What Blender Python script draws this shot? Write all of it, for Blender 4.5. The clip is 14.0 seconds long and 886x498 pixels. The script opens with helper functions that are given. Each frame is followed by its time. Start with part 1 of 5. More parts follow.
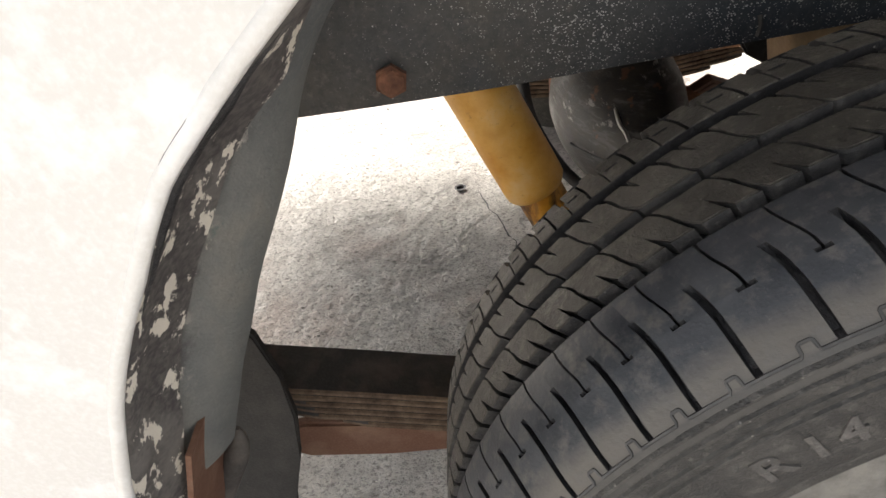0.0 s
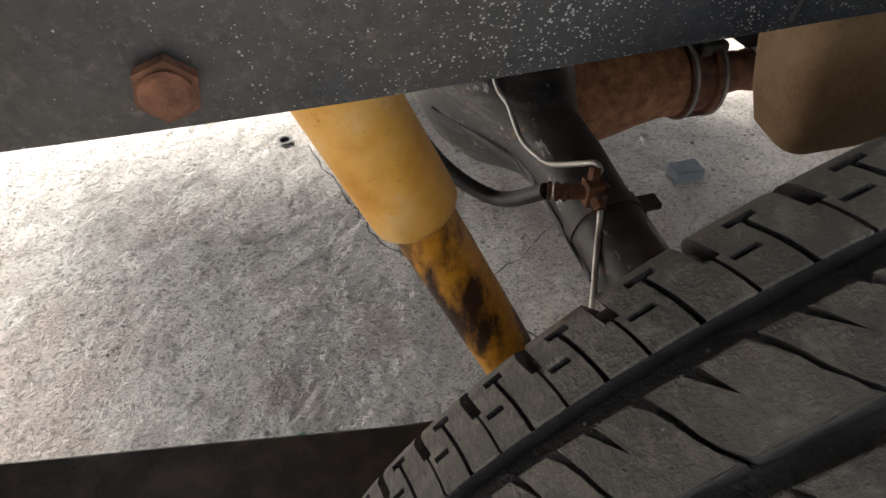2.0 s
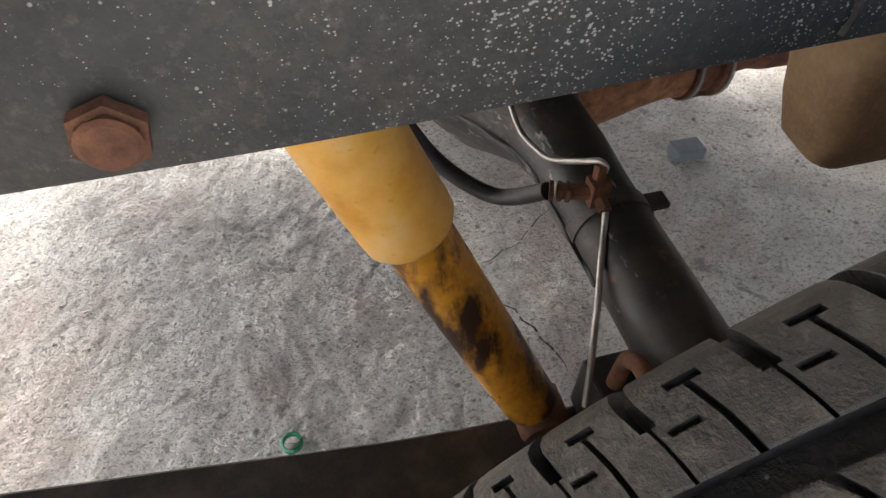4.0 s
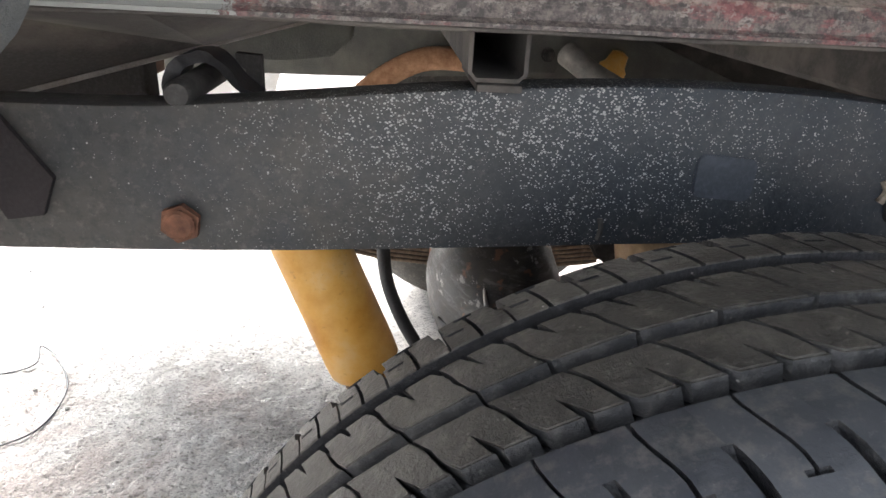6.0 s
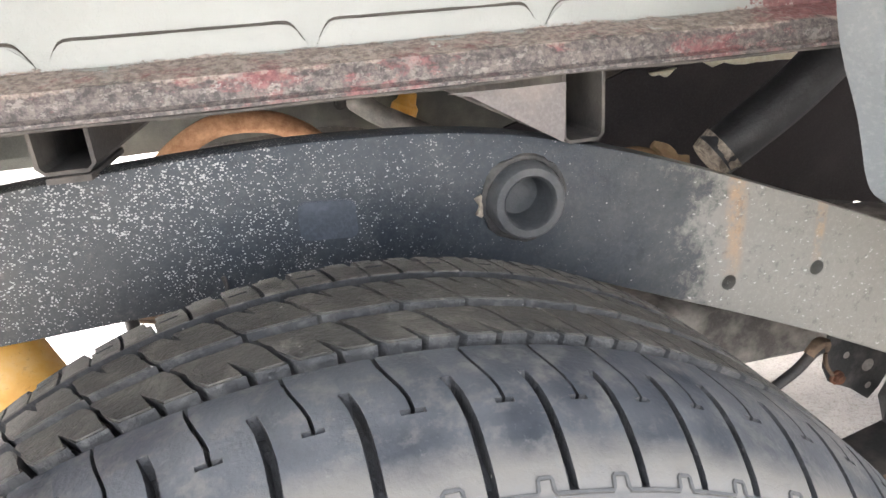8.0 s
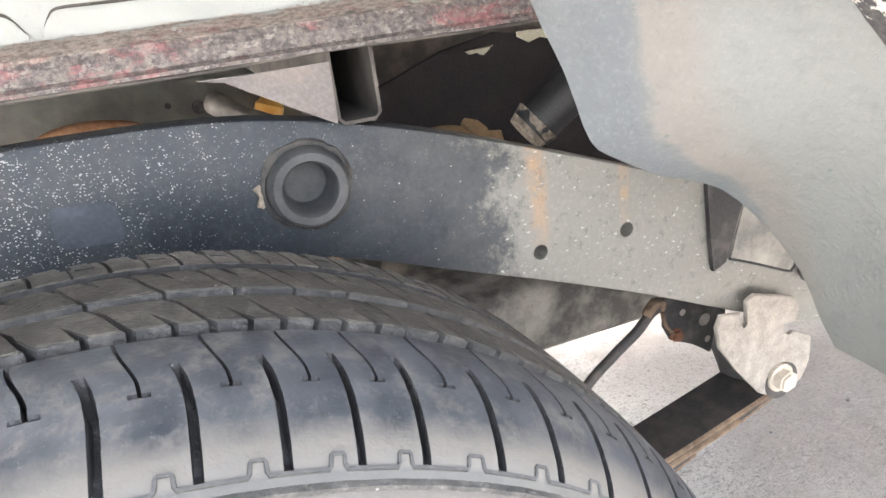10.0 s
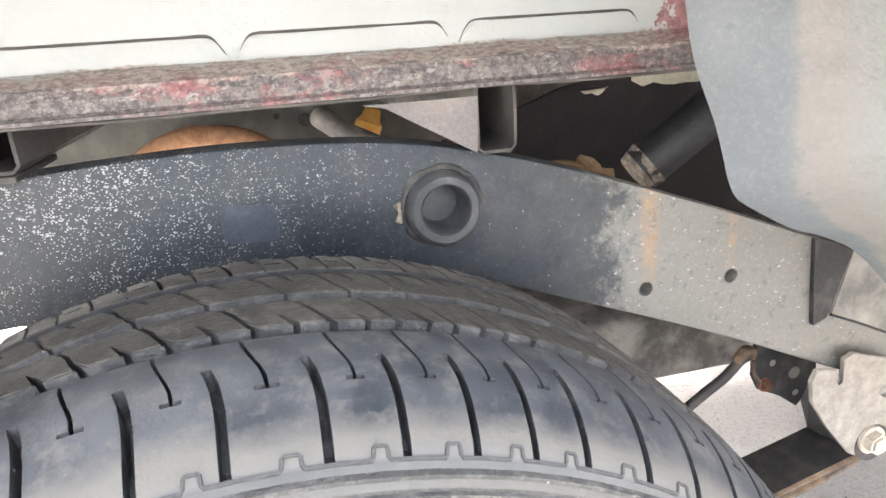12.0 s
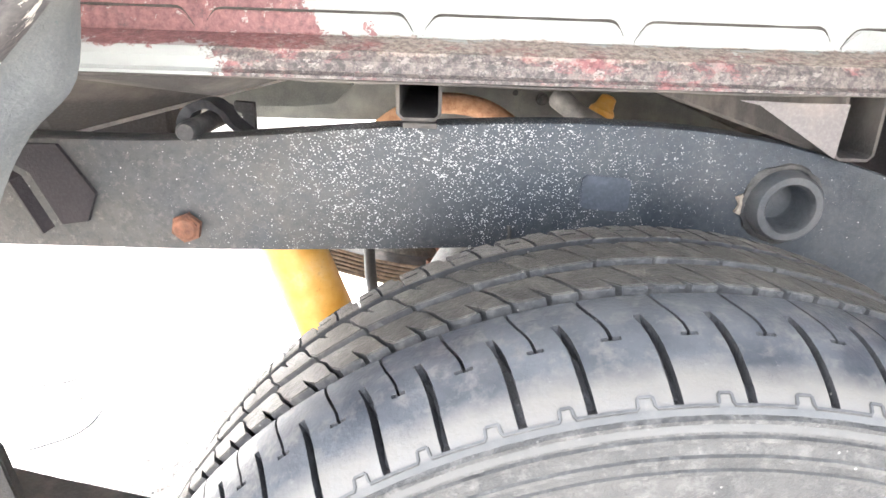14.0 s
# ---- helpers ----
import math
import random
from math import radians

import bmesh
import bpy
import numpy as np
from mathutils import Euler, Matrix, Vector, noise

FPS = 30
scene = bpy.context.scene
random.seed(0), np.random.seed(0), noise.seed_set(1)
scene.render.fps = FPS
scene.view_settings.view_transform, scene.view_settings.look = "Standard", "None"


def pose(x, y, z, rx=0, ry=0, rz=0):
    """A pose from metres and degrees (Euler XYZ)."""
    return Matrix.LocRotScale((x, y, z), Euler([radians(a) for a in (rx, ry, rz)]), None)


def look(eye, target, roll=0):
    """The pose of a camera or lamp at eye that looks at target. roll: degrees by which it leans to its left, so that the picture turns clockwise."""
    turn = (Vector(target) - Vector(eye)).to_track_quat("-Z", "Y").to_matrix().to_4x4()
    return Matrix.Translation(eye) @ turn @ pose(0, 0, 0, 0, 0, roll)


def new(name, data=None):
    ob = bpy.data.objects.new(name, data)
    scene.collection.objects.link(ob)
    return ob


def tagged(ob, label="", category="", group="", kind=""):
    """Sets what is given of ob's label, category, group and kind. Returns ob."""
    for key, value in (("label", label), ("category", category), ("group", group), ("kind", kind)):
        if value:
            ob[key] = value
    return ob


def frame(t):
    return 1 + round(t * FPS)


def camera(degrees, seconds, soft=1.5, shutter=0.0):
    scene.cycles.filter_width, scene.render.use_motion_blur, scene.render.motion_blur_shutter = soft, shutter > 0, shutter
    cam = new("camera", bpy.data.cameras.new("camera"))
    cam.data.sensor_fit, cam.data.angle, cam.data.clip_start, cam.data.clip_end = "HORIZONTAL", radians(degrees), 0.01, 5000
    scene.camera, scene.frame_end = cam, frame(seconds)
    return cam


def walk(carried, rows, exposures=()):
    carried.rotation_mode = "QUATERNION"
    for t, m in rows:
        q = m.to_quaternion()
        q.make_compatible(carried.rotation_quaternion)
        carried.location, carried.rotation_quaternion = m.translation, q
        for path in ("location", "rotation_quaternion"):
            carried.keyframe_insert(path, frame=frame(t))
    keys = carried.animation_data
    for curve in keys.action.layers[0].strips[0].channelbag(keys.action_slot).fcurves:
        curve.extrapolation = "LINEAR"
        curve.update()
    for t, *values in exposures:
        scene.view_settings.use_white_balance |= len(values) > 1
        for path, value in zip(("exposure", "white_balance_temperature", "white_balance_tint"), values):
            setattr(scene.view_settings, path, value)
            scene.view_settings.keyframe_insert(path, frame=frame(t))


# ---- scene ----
cam = camera(69.0, 14.0)
PATH = [
    (0, (0.0633, 0.0968, 0.8182), (-0.0663, 1.6885, -0.3858), -9.82),
    (0.5, (0.0257, 0.1450, 0.7462), (-0.0316, 1.7269, -0.4762), -10.76),
    (1, (0.0523, 0.2348, 0.7360), (0.3747, 1.7165, -0.5681), -2.06),
    (1.5, (0.0581, 0.2850, 0.7574), (0.4234, 1.7270, -0.5795), -0.51),
    (2, (0.0542, 0.3120, 0.7668), (0.4224, 1.6576, -0.6663), 0.95),
    (2.2, (0.0524, 0.3238, 0.7663), (0.4258, 1.6352, -0.6968), 1.94),
    (4.3, (0.0704, 0.3578, 0.7647), (0.4492, 1.6128, -0.7458), 1.22),
    (4.5, (0.0868, 0.3509, 0.7685), (0.4803, 1.6216, -0.7250), 0.68),
    (5, (0.1257, 0.3148, 0.7874), (0.5263, 1.7861, -0.5068), -3.15),
    (5.5, (0.1070, 0.2239, 0.7988), (0.3783, 1.9502, -0.1739), 0.52),
    (6, (0.1344, 0.1636, 0.7921), (0.2979, 1.9862, -0.0151), 3.27),
    (6.5, (0.1810, 0.1437, 0.7947), (0.3709, 1.9707, 0.0034), 1.91),
    (7, (0.2283, 0.1199, 0.8047), (0.4730, 1.9552, 0.0485), -0.43),
    (7.5, (0.2714, 0.1130, 0.8091), (0.5549, 1.9572, 0.0892), -2.46),
    (8, (0.3202, 0.1096, 0.8100), (0.7180, 1.9383, 0.1044), -4.57),
    (8.5, (0.3591, 0.1049, 0.8035), (0.8552, 1.9105, 0.1008), -6.07),
    (9, (0.3911, 0.0963, 0.7925), (0.9349, 1.8757, 0.0590), -7.94),
    (9.2, (0.4075, 0.0937, 0.7885), (0.9858, 1.8585, 0.0461), -8.23),
    (11.3, (0.4170, 0.0877, 0.7898), (0.9984, 1.8688, 0.0899), -6.81),
    (11.5, (0.4058, 0.0891, 0.7931), (0.9545, 1.8870, 0.1101), -6.51),
    (12, (0.3606, 0.0745, 0.8040), (0.8088, 1.9118, 0.1532), -3.74),
    (12.5, (0.3242, 0.0704, 0.8075), (0.6888, 1.9338, 0.1791), -3.06),
    (13, (0.2828, 0.0667, 0.8088), (0.5243, 1.9457, 0.1678), -2.19),
    (13.5, (0.2409, 0.0621, 0.8102), (0.3563, 1.9487, 0.1566), -0.47),
    (14, (0.2030, 0.0460, 0.8100), (0.2365, 1.9225, 0.1189), 1.95),
]
EXPOSURES = [(0, 1.3, 6850, 10), (0.5, 0.5, 6850, 10), (1, 0.5, 6450, 10), (1.5, 1, 6650, 10), (2.2, 1.92, 6750, 10), (4.3, 2.2, 6550, 10), (5, 2.54, 6450, 10), (5.5, 2.64, 6350, 10), (6, 2.1, 6250, 10), (6.5, 2.45, 6350, 10), (7, 3.22, 6500, 10), (7.5, 3.18, 6400, 10), (8, 3.33, 6400, 10), (9, 3.62, 6350, 10), (11.5, 3.52, 6350, 10), (12, 3.58, 6350, 10), (12.5, 3.88, 6350, 10), (13, 4.05, 6300, 10), (14, 3.97, 6250, 10)]
walk(cam, [(t, look(eye, target, roll)) for t, eye, target, roll in PATH], EXPOSURES)

scene.view_settings.exposure = 0.0

# ---- world and light: a bright, hazy white sky over an open yard ----
world = bpy.data.worlds.new("sky")
scene.world = world
world.use_nodes = True
wn, wl = world.node_tree.nodes, world.node_tree.links
wn.clear()
sky = wn.new("ShaderNodeTexSky")
sky.sky_type, sky.sun_disc = "NISHITA", False
sky.sun_elevation, sky.sun_rotation = radians(42), radians(-36)
sky.air_density, sky.dust_density = 1.0, 3.0
hazy = wn.new("ShaderNodeHueSaturation")
hazy.inputs["Saturation"].default_value = 0.28
back = wn.new("ShaderNodeBackground")
back.inputs["Strength"].default_value = 0.15
wout = wn.new("ShaderNodeOutputWorld")
wl.new(sky.outputs[0], hazy.inputs["Color"])
wl.new(hazy.outputs[0], back.inputs["Color"])
wl.new(back.outputs[0], wout.inputs["Surface"])
sun = bpy.data.lights.new("sun", "SUN")
sun.energy, sun.angle, sun.color = 5.0, radians(32), (1.0, 0.96, 0.9)
new("sun", sun).matrix_world = look((-3.6, 5.8, 6.0), (0.2, 0.6, 0.0))


# ---- materials ----
def ramp(nt, fac, stops, mode="LINEAR"):
    r = nt.nodes.new("ShaderNodeValToRGB")
    r.color_ramp.interpolation = mode
    els = r.color_ramp.elements
    while len(els) < len(stops):
        els.new(0.5)
    for e, (p, c) in zip(els, stops):
        e.position = p
        e.color = (*c, 1) if len(c) == 3 else c
    nt.links.new(fac, r.inputs[0])
    return r.outputs[0]


def grey(v):
    return (v, v, v)


class Mat:
    """A principled material with helpers for layered procedural colour."""

    def __init__(self, name, rough=0.7, metal=0.0):
        self.m = bpy.data.materials.new(name)
        self.m.use_nodes = True
        self.nt = self.m.node_tree
        self.p = self.nt.nodes["Principled BSDF"]
        self.p.inputs["Roughness"].default_value = rough
        self.p.inputs["Metallic"].default_value = metal
        self.co = self.nt.nodes.new("ShaderNodeTexCoord").outputs["Object"]

    def stretched(self, sx, sy, sz, turn=(0, 0, 0)):
        n = self.nt.nodes.new("ShaderNodeMapping")
        n.inputs["Scale"].default_value = (sx, sy, sz)
        n.inputs["Rotation"].default_value = [radians(a) for a in turn]
        self.nt.links.new(self.co, n.inputs["Vector"])
        return n.outputs[0]

    def noise(self, scale, detail=6, rough=0.6, co=None, distortion=0.0):
        n = self.nt.nodes.new("ShaderNodeTexNoise")
        n.inputs["Scale"].default_value = scale
        n.inputs["Detail"].default_value = detail
        n.inputs["Roughness"].default_value = rough
        n.inputs["Distortion"].default_value = distortion
        self.nt.links.new(co or self.co, n.inputs["Vector"])
        return n.outputs["Fac"]

    def cells(self, scale, co=None, out="Distance", feature="F1"):
        n = self.nt.nodes.new("ShaderNodeTexVoronoi")
        n.feature = feature
        n.inputs["Scale"].default_value = scale
        self.nt.links.new(co or self.co, n.inputs["Vector"])
        return n.outputs[out]

    def axis(self, which, lo, hi):
        s = self.nt.nodes.new("ShaderNodeSeparateXYZ")
        self.nt.links.new(self.co, s.inputs[0])
        r = self.nt.nodes.new("ShaderNodeMapRange")
        r.inputs["From Min"].default_value, r.inputs["From Max"].default_value = lo, hi
        self.nt.links.new(s.outputs["XYZ".index(which)], r.inputs["Value"])
        return r.outputs[0]

    def math(self, op, a, b=0.0):
        n = self.nt.nodes.new("ShaderNodeMath")
        n.operation = op
        for i, v in enumerate((a, b)):
            if isinstance(v, (int, float)):
                n.inputs[i].default_value = v
            else:
                self.nt.links.new(v, n.inputs[i])
        return n.outputs[0]

    def mask(self, fac, lo, hi):
        return ramp(self.nt, fac, [(lo, grey(0)), (hi, grey(1))])

    def mix(self, fac, a, b):
        n = self.nt.nodes.new("ShaderNodeMix")
        n.data_type = "RGBA"
        if isinstance(fac, (int, float)):
            n.inputs["Factor"].default_value = fac
        else:
            self.nt.links.new(fac, n.inputs["Factor"])
        for key, v in (("A", a), ("B", b)):
            s = [i for i in n.inputs if i.name == key and i.type == "RGBA"][0]
            if isinstance(v, tuple):
                s.default_value = (*v, 1)
            else:
                self.nt.links.new(v, s)
        return [o for o in n.outputs if o.type == "RGBA"][0]

    def colour(self, c):
        self.nt.links.new(c, self.p.inputs["Base Color"])
        return self

    def rough(self, fac, lo, hi):
        self.nt.links.new(ramp(self.nt, fac, [(0.3, grey(lo)), (0.7, grey(hi))]), self.p.inputs["Roughness"])
        return self

    def bump(self, height, strength=0.4, distance=0.002):
        b = self.nt.nodes.new("ShaderNodeBump")
        b.inputs["Strength"].default_value = strength
        b.inputs["Distance"].default_value = distance
        self.nt.links.new(height, b.inputs["Height"])
        self.nt.links.new(b.outputs[0], self.p.inputs["Normal"])
        return self


def dusty(name, base, dust, scale=30, amount=(0.45, 0.7), rough=0.75, metal=0.0, bump=0.4, grain=400):
    """A base colour under uneven dust, with fine grain."""
    m = Mat(name, rough, metal)
    big, fine = m.noise(scale, 5), m.noise(grain, 3)
    c = m.mix(m.mask(big, *amount), base, dust)
    c = m.mix(m.math("MULTIPLY", m.mask(fine, 0.45, 0.75), 0.35), c, tuple(min(1, v * 1.8 + 0.03) for v in base))
    m.colour(c).bump(m.math("ADD", fine, big), bump, 0.0012)
    return m.m


def rusty(name, dark=(0.09, 0.035, 0.02), light=(0.42, 0.17, 0.07), scale=60, bump=0.6):
    m = Mat(name, 0.9)
    n, f = m.noise(scale, 8, 0.7), m.noise(500, 3)
    c = ramp(m.nt, n, [(0.3, dark), (0.5, tuple((a + b) / 2 for a, b in zip(dark, light))), (0.68, light)])
    m.colour(c).bump(m.math("ADD", n, f), bump, 0.0012)
    return m.m


def make_concrete():
    m = Mat("concrete", 0.9)
    big, mid, fine = m.noise(2.2, 6), m.noise(14, 8, 0.7), m.noise(240, 5, 0.75)
    grit = m.noise(120, 5, 0.7, m.stretched(1, 1.25, 1, (0, 0, 20)))
    c = ramp(m.nt, mid, [(0.3, (0.54, 0.51, 0.475)), (0.52, (0.72, 0.685, 0.645)), (0.72, (0.80, 0.77, 0.73))])
    c = m.mix(m.math("MULTIPLY", m.mask(m.noise(3.2, 7, 0.65), 0.52, 0.60), 0.6), c, (0.50, 0.40, 0.36))
    c = m.mix(m.math("MULTIPLY", m.mask(m.noise(6, 6, 0.7, distortion=0.8), 0.52, 0.64), 0.6), c, (0.37, 0.35, 0.33))
    c = m.mix(m.math("MULTIPLY", m.mask(fine, 0.54, 0.66), 0.45), c, (0.82, 0.80, 0.765))
    # dark specks: side-light shadows of the small relief put into the colour
    c = m.mix(m.math("MULTIPLY", m.math("SUBTRACT", 1.0, m.mask(grit, 0.35, 0.47)), 0.75), c, (0.19, 0.175, 0.16))
    worm = m.noise(185, 2.5, 0.5, m.stretched(1, 1.5, 1, (0, 0, 35)), 0.9)
    c = m.mix(m.math("MULTIPLY", m.math("SUBTRACT", 1.0, m.mask(worm, 0.37, 0.44)), 0.6), c, (0.24, 0.225, 0.21))
    pits = m.mask(m.cells(17, co=m.stretched(1, 1.3, 1)), 0.05, 0.10)
    c = m.mix(m.math("MULTIPLY", m.math("SUBTRACT", 1.0, pits), 0.7), c, (0.10, 0.09, 0.085))
    stain = m.mask(m.noise(9, 4, 0.6, distortion=0.6), 0.66, 0.70)
    c = m.mix(m.math("MULTIPLY", stain, 0.55), c, (0.15, 0.135, 0.125))
    chips = m.math("MULTIPLY", m.math("SUBTRACT", 1.0, m.mask(m.cells(70, m.stretched(1, 1.6, 1, (0, 0, 35))), 0.10, 0.17)), m.mask(m.noise(30, 3), 0.50, 0.58))
    c = m.mix(m.math("MULTIPLY", chips, 0.75), c, (0.16, 0.145, 0.13))
    # browner and darker towards the front, with an uneven rim
    dirt = m.math("ADD", m.axis("X", 0.80, 1.15), m.math("MULTIPLY", m.math("SUBTRACT", m.noise(7, 7, 0.7), 0.5), 1.4))
    c = m.mix(m.math("MULTIPLY", m.mask(dirt, 0.3, 0.75), 0.7), c, (0.40, 0.345, 0.30))
    # ring left by a can
    sp = m.nt.nodes.new("ShaderNodeSeparateXYZ")
    m.nt.links.new(m.co, sp.inputs[0])
    dx, dy = m.math("ADD", sp.outputs[0], 0.18), m.math("SUBTRACT", sp.outputs[1], 1.33)
    gap = m.math("ABSOLUTE", m.math("SUBTRACT", m.math("SQRT", m.math("ADD", m.math("MULTIPLY", dx, dx), m.math("MULTIPLY", dy, dy))), 0.075))
    ring = m.math("MULTIPLY", m.math("SUBTRACT", 1.0, m.mask(gap, 0.002, 0.007)), m.mask(m.noise(25, 4), 0.42, 0.58))
    c = m.mix(m.math("MULTIPLY", ring, 0.35), c, (0.30, 0.275, 0.25))
    h = m.math("ADD", m.math("MULTIPLY", fine, 0.5), m.math("ADD", m.math("MULTIPLY", grit, 0.7), m.math("MULTIPLY", worm, 0.8)))
    h = m.math("SUBTRACT", h, m.math("MULTIPLY", chips, 0.6))
    return m.colour(c).bump(h, 1.0, 0.009).m


def make_rail_paint():
    m = Mat("rail_paint", 0.55)
    n, f = m.noise(9, 5), m.noise(260, 4)
    c = ramp(m.nt, n, [(0.35, (0.013, 0.019, 0.028)), (0.65, (0.026, 0.034, 0.045))])
    # brownish mud film towards the tail end
    film = m.math("MULTIPLY", m.axis("X", 0.27, 0.09), m.mask(m.noise(16, 5), 0.15, 0.55))
    c = m.mix(m.math("MULTIPLY", film, 0.8), c, (0.066, 0.060, 0.051))
    c = m.mix(m.math("MULTIPLY", m.mask(m.noise(48, 7, 0.75), 0.5, 0.72), 0.18), c, (0.085, 0.09, 0.095))
    c = m.mix(m.math("MULTIPLY", m.mask(m.noise(130, 7, 0.78), 0.48, 0.62), 0.5), c, (0.016, 0.019, 0.025))
    smudge = m.math("MULTIPLY", film, m.mask(m.noise(120, 6, 0.78), 0.54, 0.66))
    c = m.mix(m.math("MULTIPLY", smudge, 0.7), c, (0.15, 0.136, 0.118))
    c = m.mix(m.math("MULTIPLY", m.mask(m.noise(240, 6, 0.8), 0.52, 0.66), 0.4), c, (0.085, 0.086, 0.084))
    # specks of dried spray, thick over the wheel and thin elsewhere
    patch = m.mask(m.noise(17, 6, 0.75), 0.20, 0.55)
    reach = m.math("MULTIPLY", m.axis("X", -0.04, 0.13), m.axis("X", 0.58, 0.26))
    reach = m.math("MULTIPLY", reach, m.math("ADD", m.math("MULTIPLY", m.axis("Z", 0.62, 0.70), 0.35), 0.65))
    thick = m.math("ADD", m.math("MULTIPLY", m.math("MULTIPLY", patch, reach), 1.0), m.math("MULTIPLY", m.math("SUBTRACT", m.noise(210, 4, 0.75), 0.50), 3.0))
    dots = m.math("SUBTRACT", m.math("MULTIPLY", thick, 0.37), m.cells(640, m.stretched(0.8, 1, 1.05, (0, 28, 0))))
    speck = m.mask(dots, 0.0, 0.07)
    lone = m.math("MULTIPLY", m.math("SUBTRACT", 1.0, m.mask(m.cells(150), 0.07, 0.11)), m.mask(m.noise(70, 2), 0.50, 0.58))
    speck = m.math("MAXIMUM", speck, lone)
    c = m.mix(m.math("MULTIPLY", m.mask(m.noise(75, 7, 0.8, m.stretched(1, 1, 1.4, (0, 24, 0))), 0.50, 0.68), 0.25), c, (0.09, 0.09, 0.088))
    c = m.mix(m.math("MULTIPLY", speck, 0.8), c, (0.43, 0.43, 0.415))
    # dry pale dust towards the front end, rim uneven
    edge = m.math("ADD", m.axis("X", 0.49, 0.73), m.math("MULTIPLY", m.math("SUBTRACT", m.noise(20, 9, 0.78), 0.5), 1.3))
    c = m.mix(m.math("MULTIPLY", m.mask(edge, 0.05, 0.40), 0.35), c, (0.115, 0.118, 0.112))
    c = m.mix(m.mask(edge, 0.40, 0.56), c, (0.215, 0.207, 0.19))
    c = m.mix(m.math("MULTIPLY", m.math("MULTIPLY", m.mask(edge, 0.48, 0.75), m.mask(m.noise(300, 6, 0.8), 0.50, 0.66)), 0.4), c, (0.33, 0.315, 0.29))
    flat = m.math("MULTIPLY", m.mask(edge, 0.42, 0.50), m.mask(m.noise(90, 7, 0.75), 0.57, 0.62))
    c = m.mix(m.math("MULTIPLY", flat, 0.5), c, (0.10, 0.10, 0.095))
    chip = m.math("MULTIPLY", m.mask(edge, 0.36, 0.5), m.mask(m.noise(330, 3, 0.6, m.stretched(0.6, 1, 1.3, (0, 28, 0))), 0.66, 0.68))
    c = m.mix(chip, c, (0.47, 0.46, 0.44))
    # two runs of rust
    for x, w in ((0.647, 0.011), (0.728, 0.006)):
        run = m.math("MULTIPLY", m.axis("X", x - w, x - w * 0.4), m.axis("X", x + w, x + w * 0.4))
        run = m.math("MULTIPLY", run, m.axis("Z", 0.575, 0.62))
        c = m.mix(m.math("MULTIPLY", m.math("MULTIPLY", run, m.mask(m.noise(70, 6, 0.7), 0.40, 0.60)), 0.6), c, (0.42, 0.25, 0.13))
    return m.colour(c).bump(m.math("ADD", f, m.math("MULTIPLY", speck, 1.5)), 0.45, 0.0012).rough(n, 0.42, 0.7).m


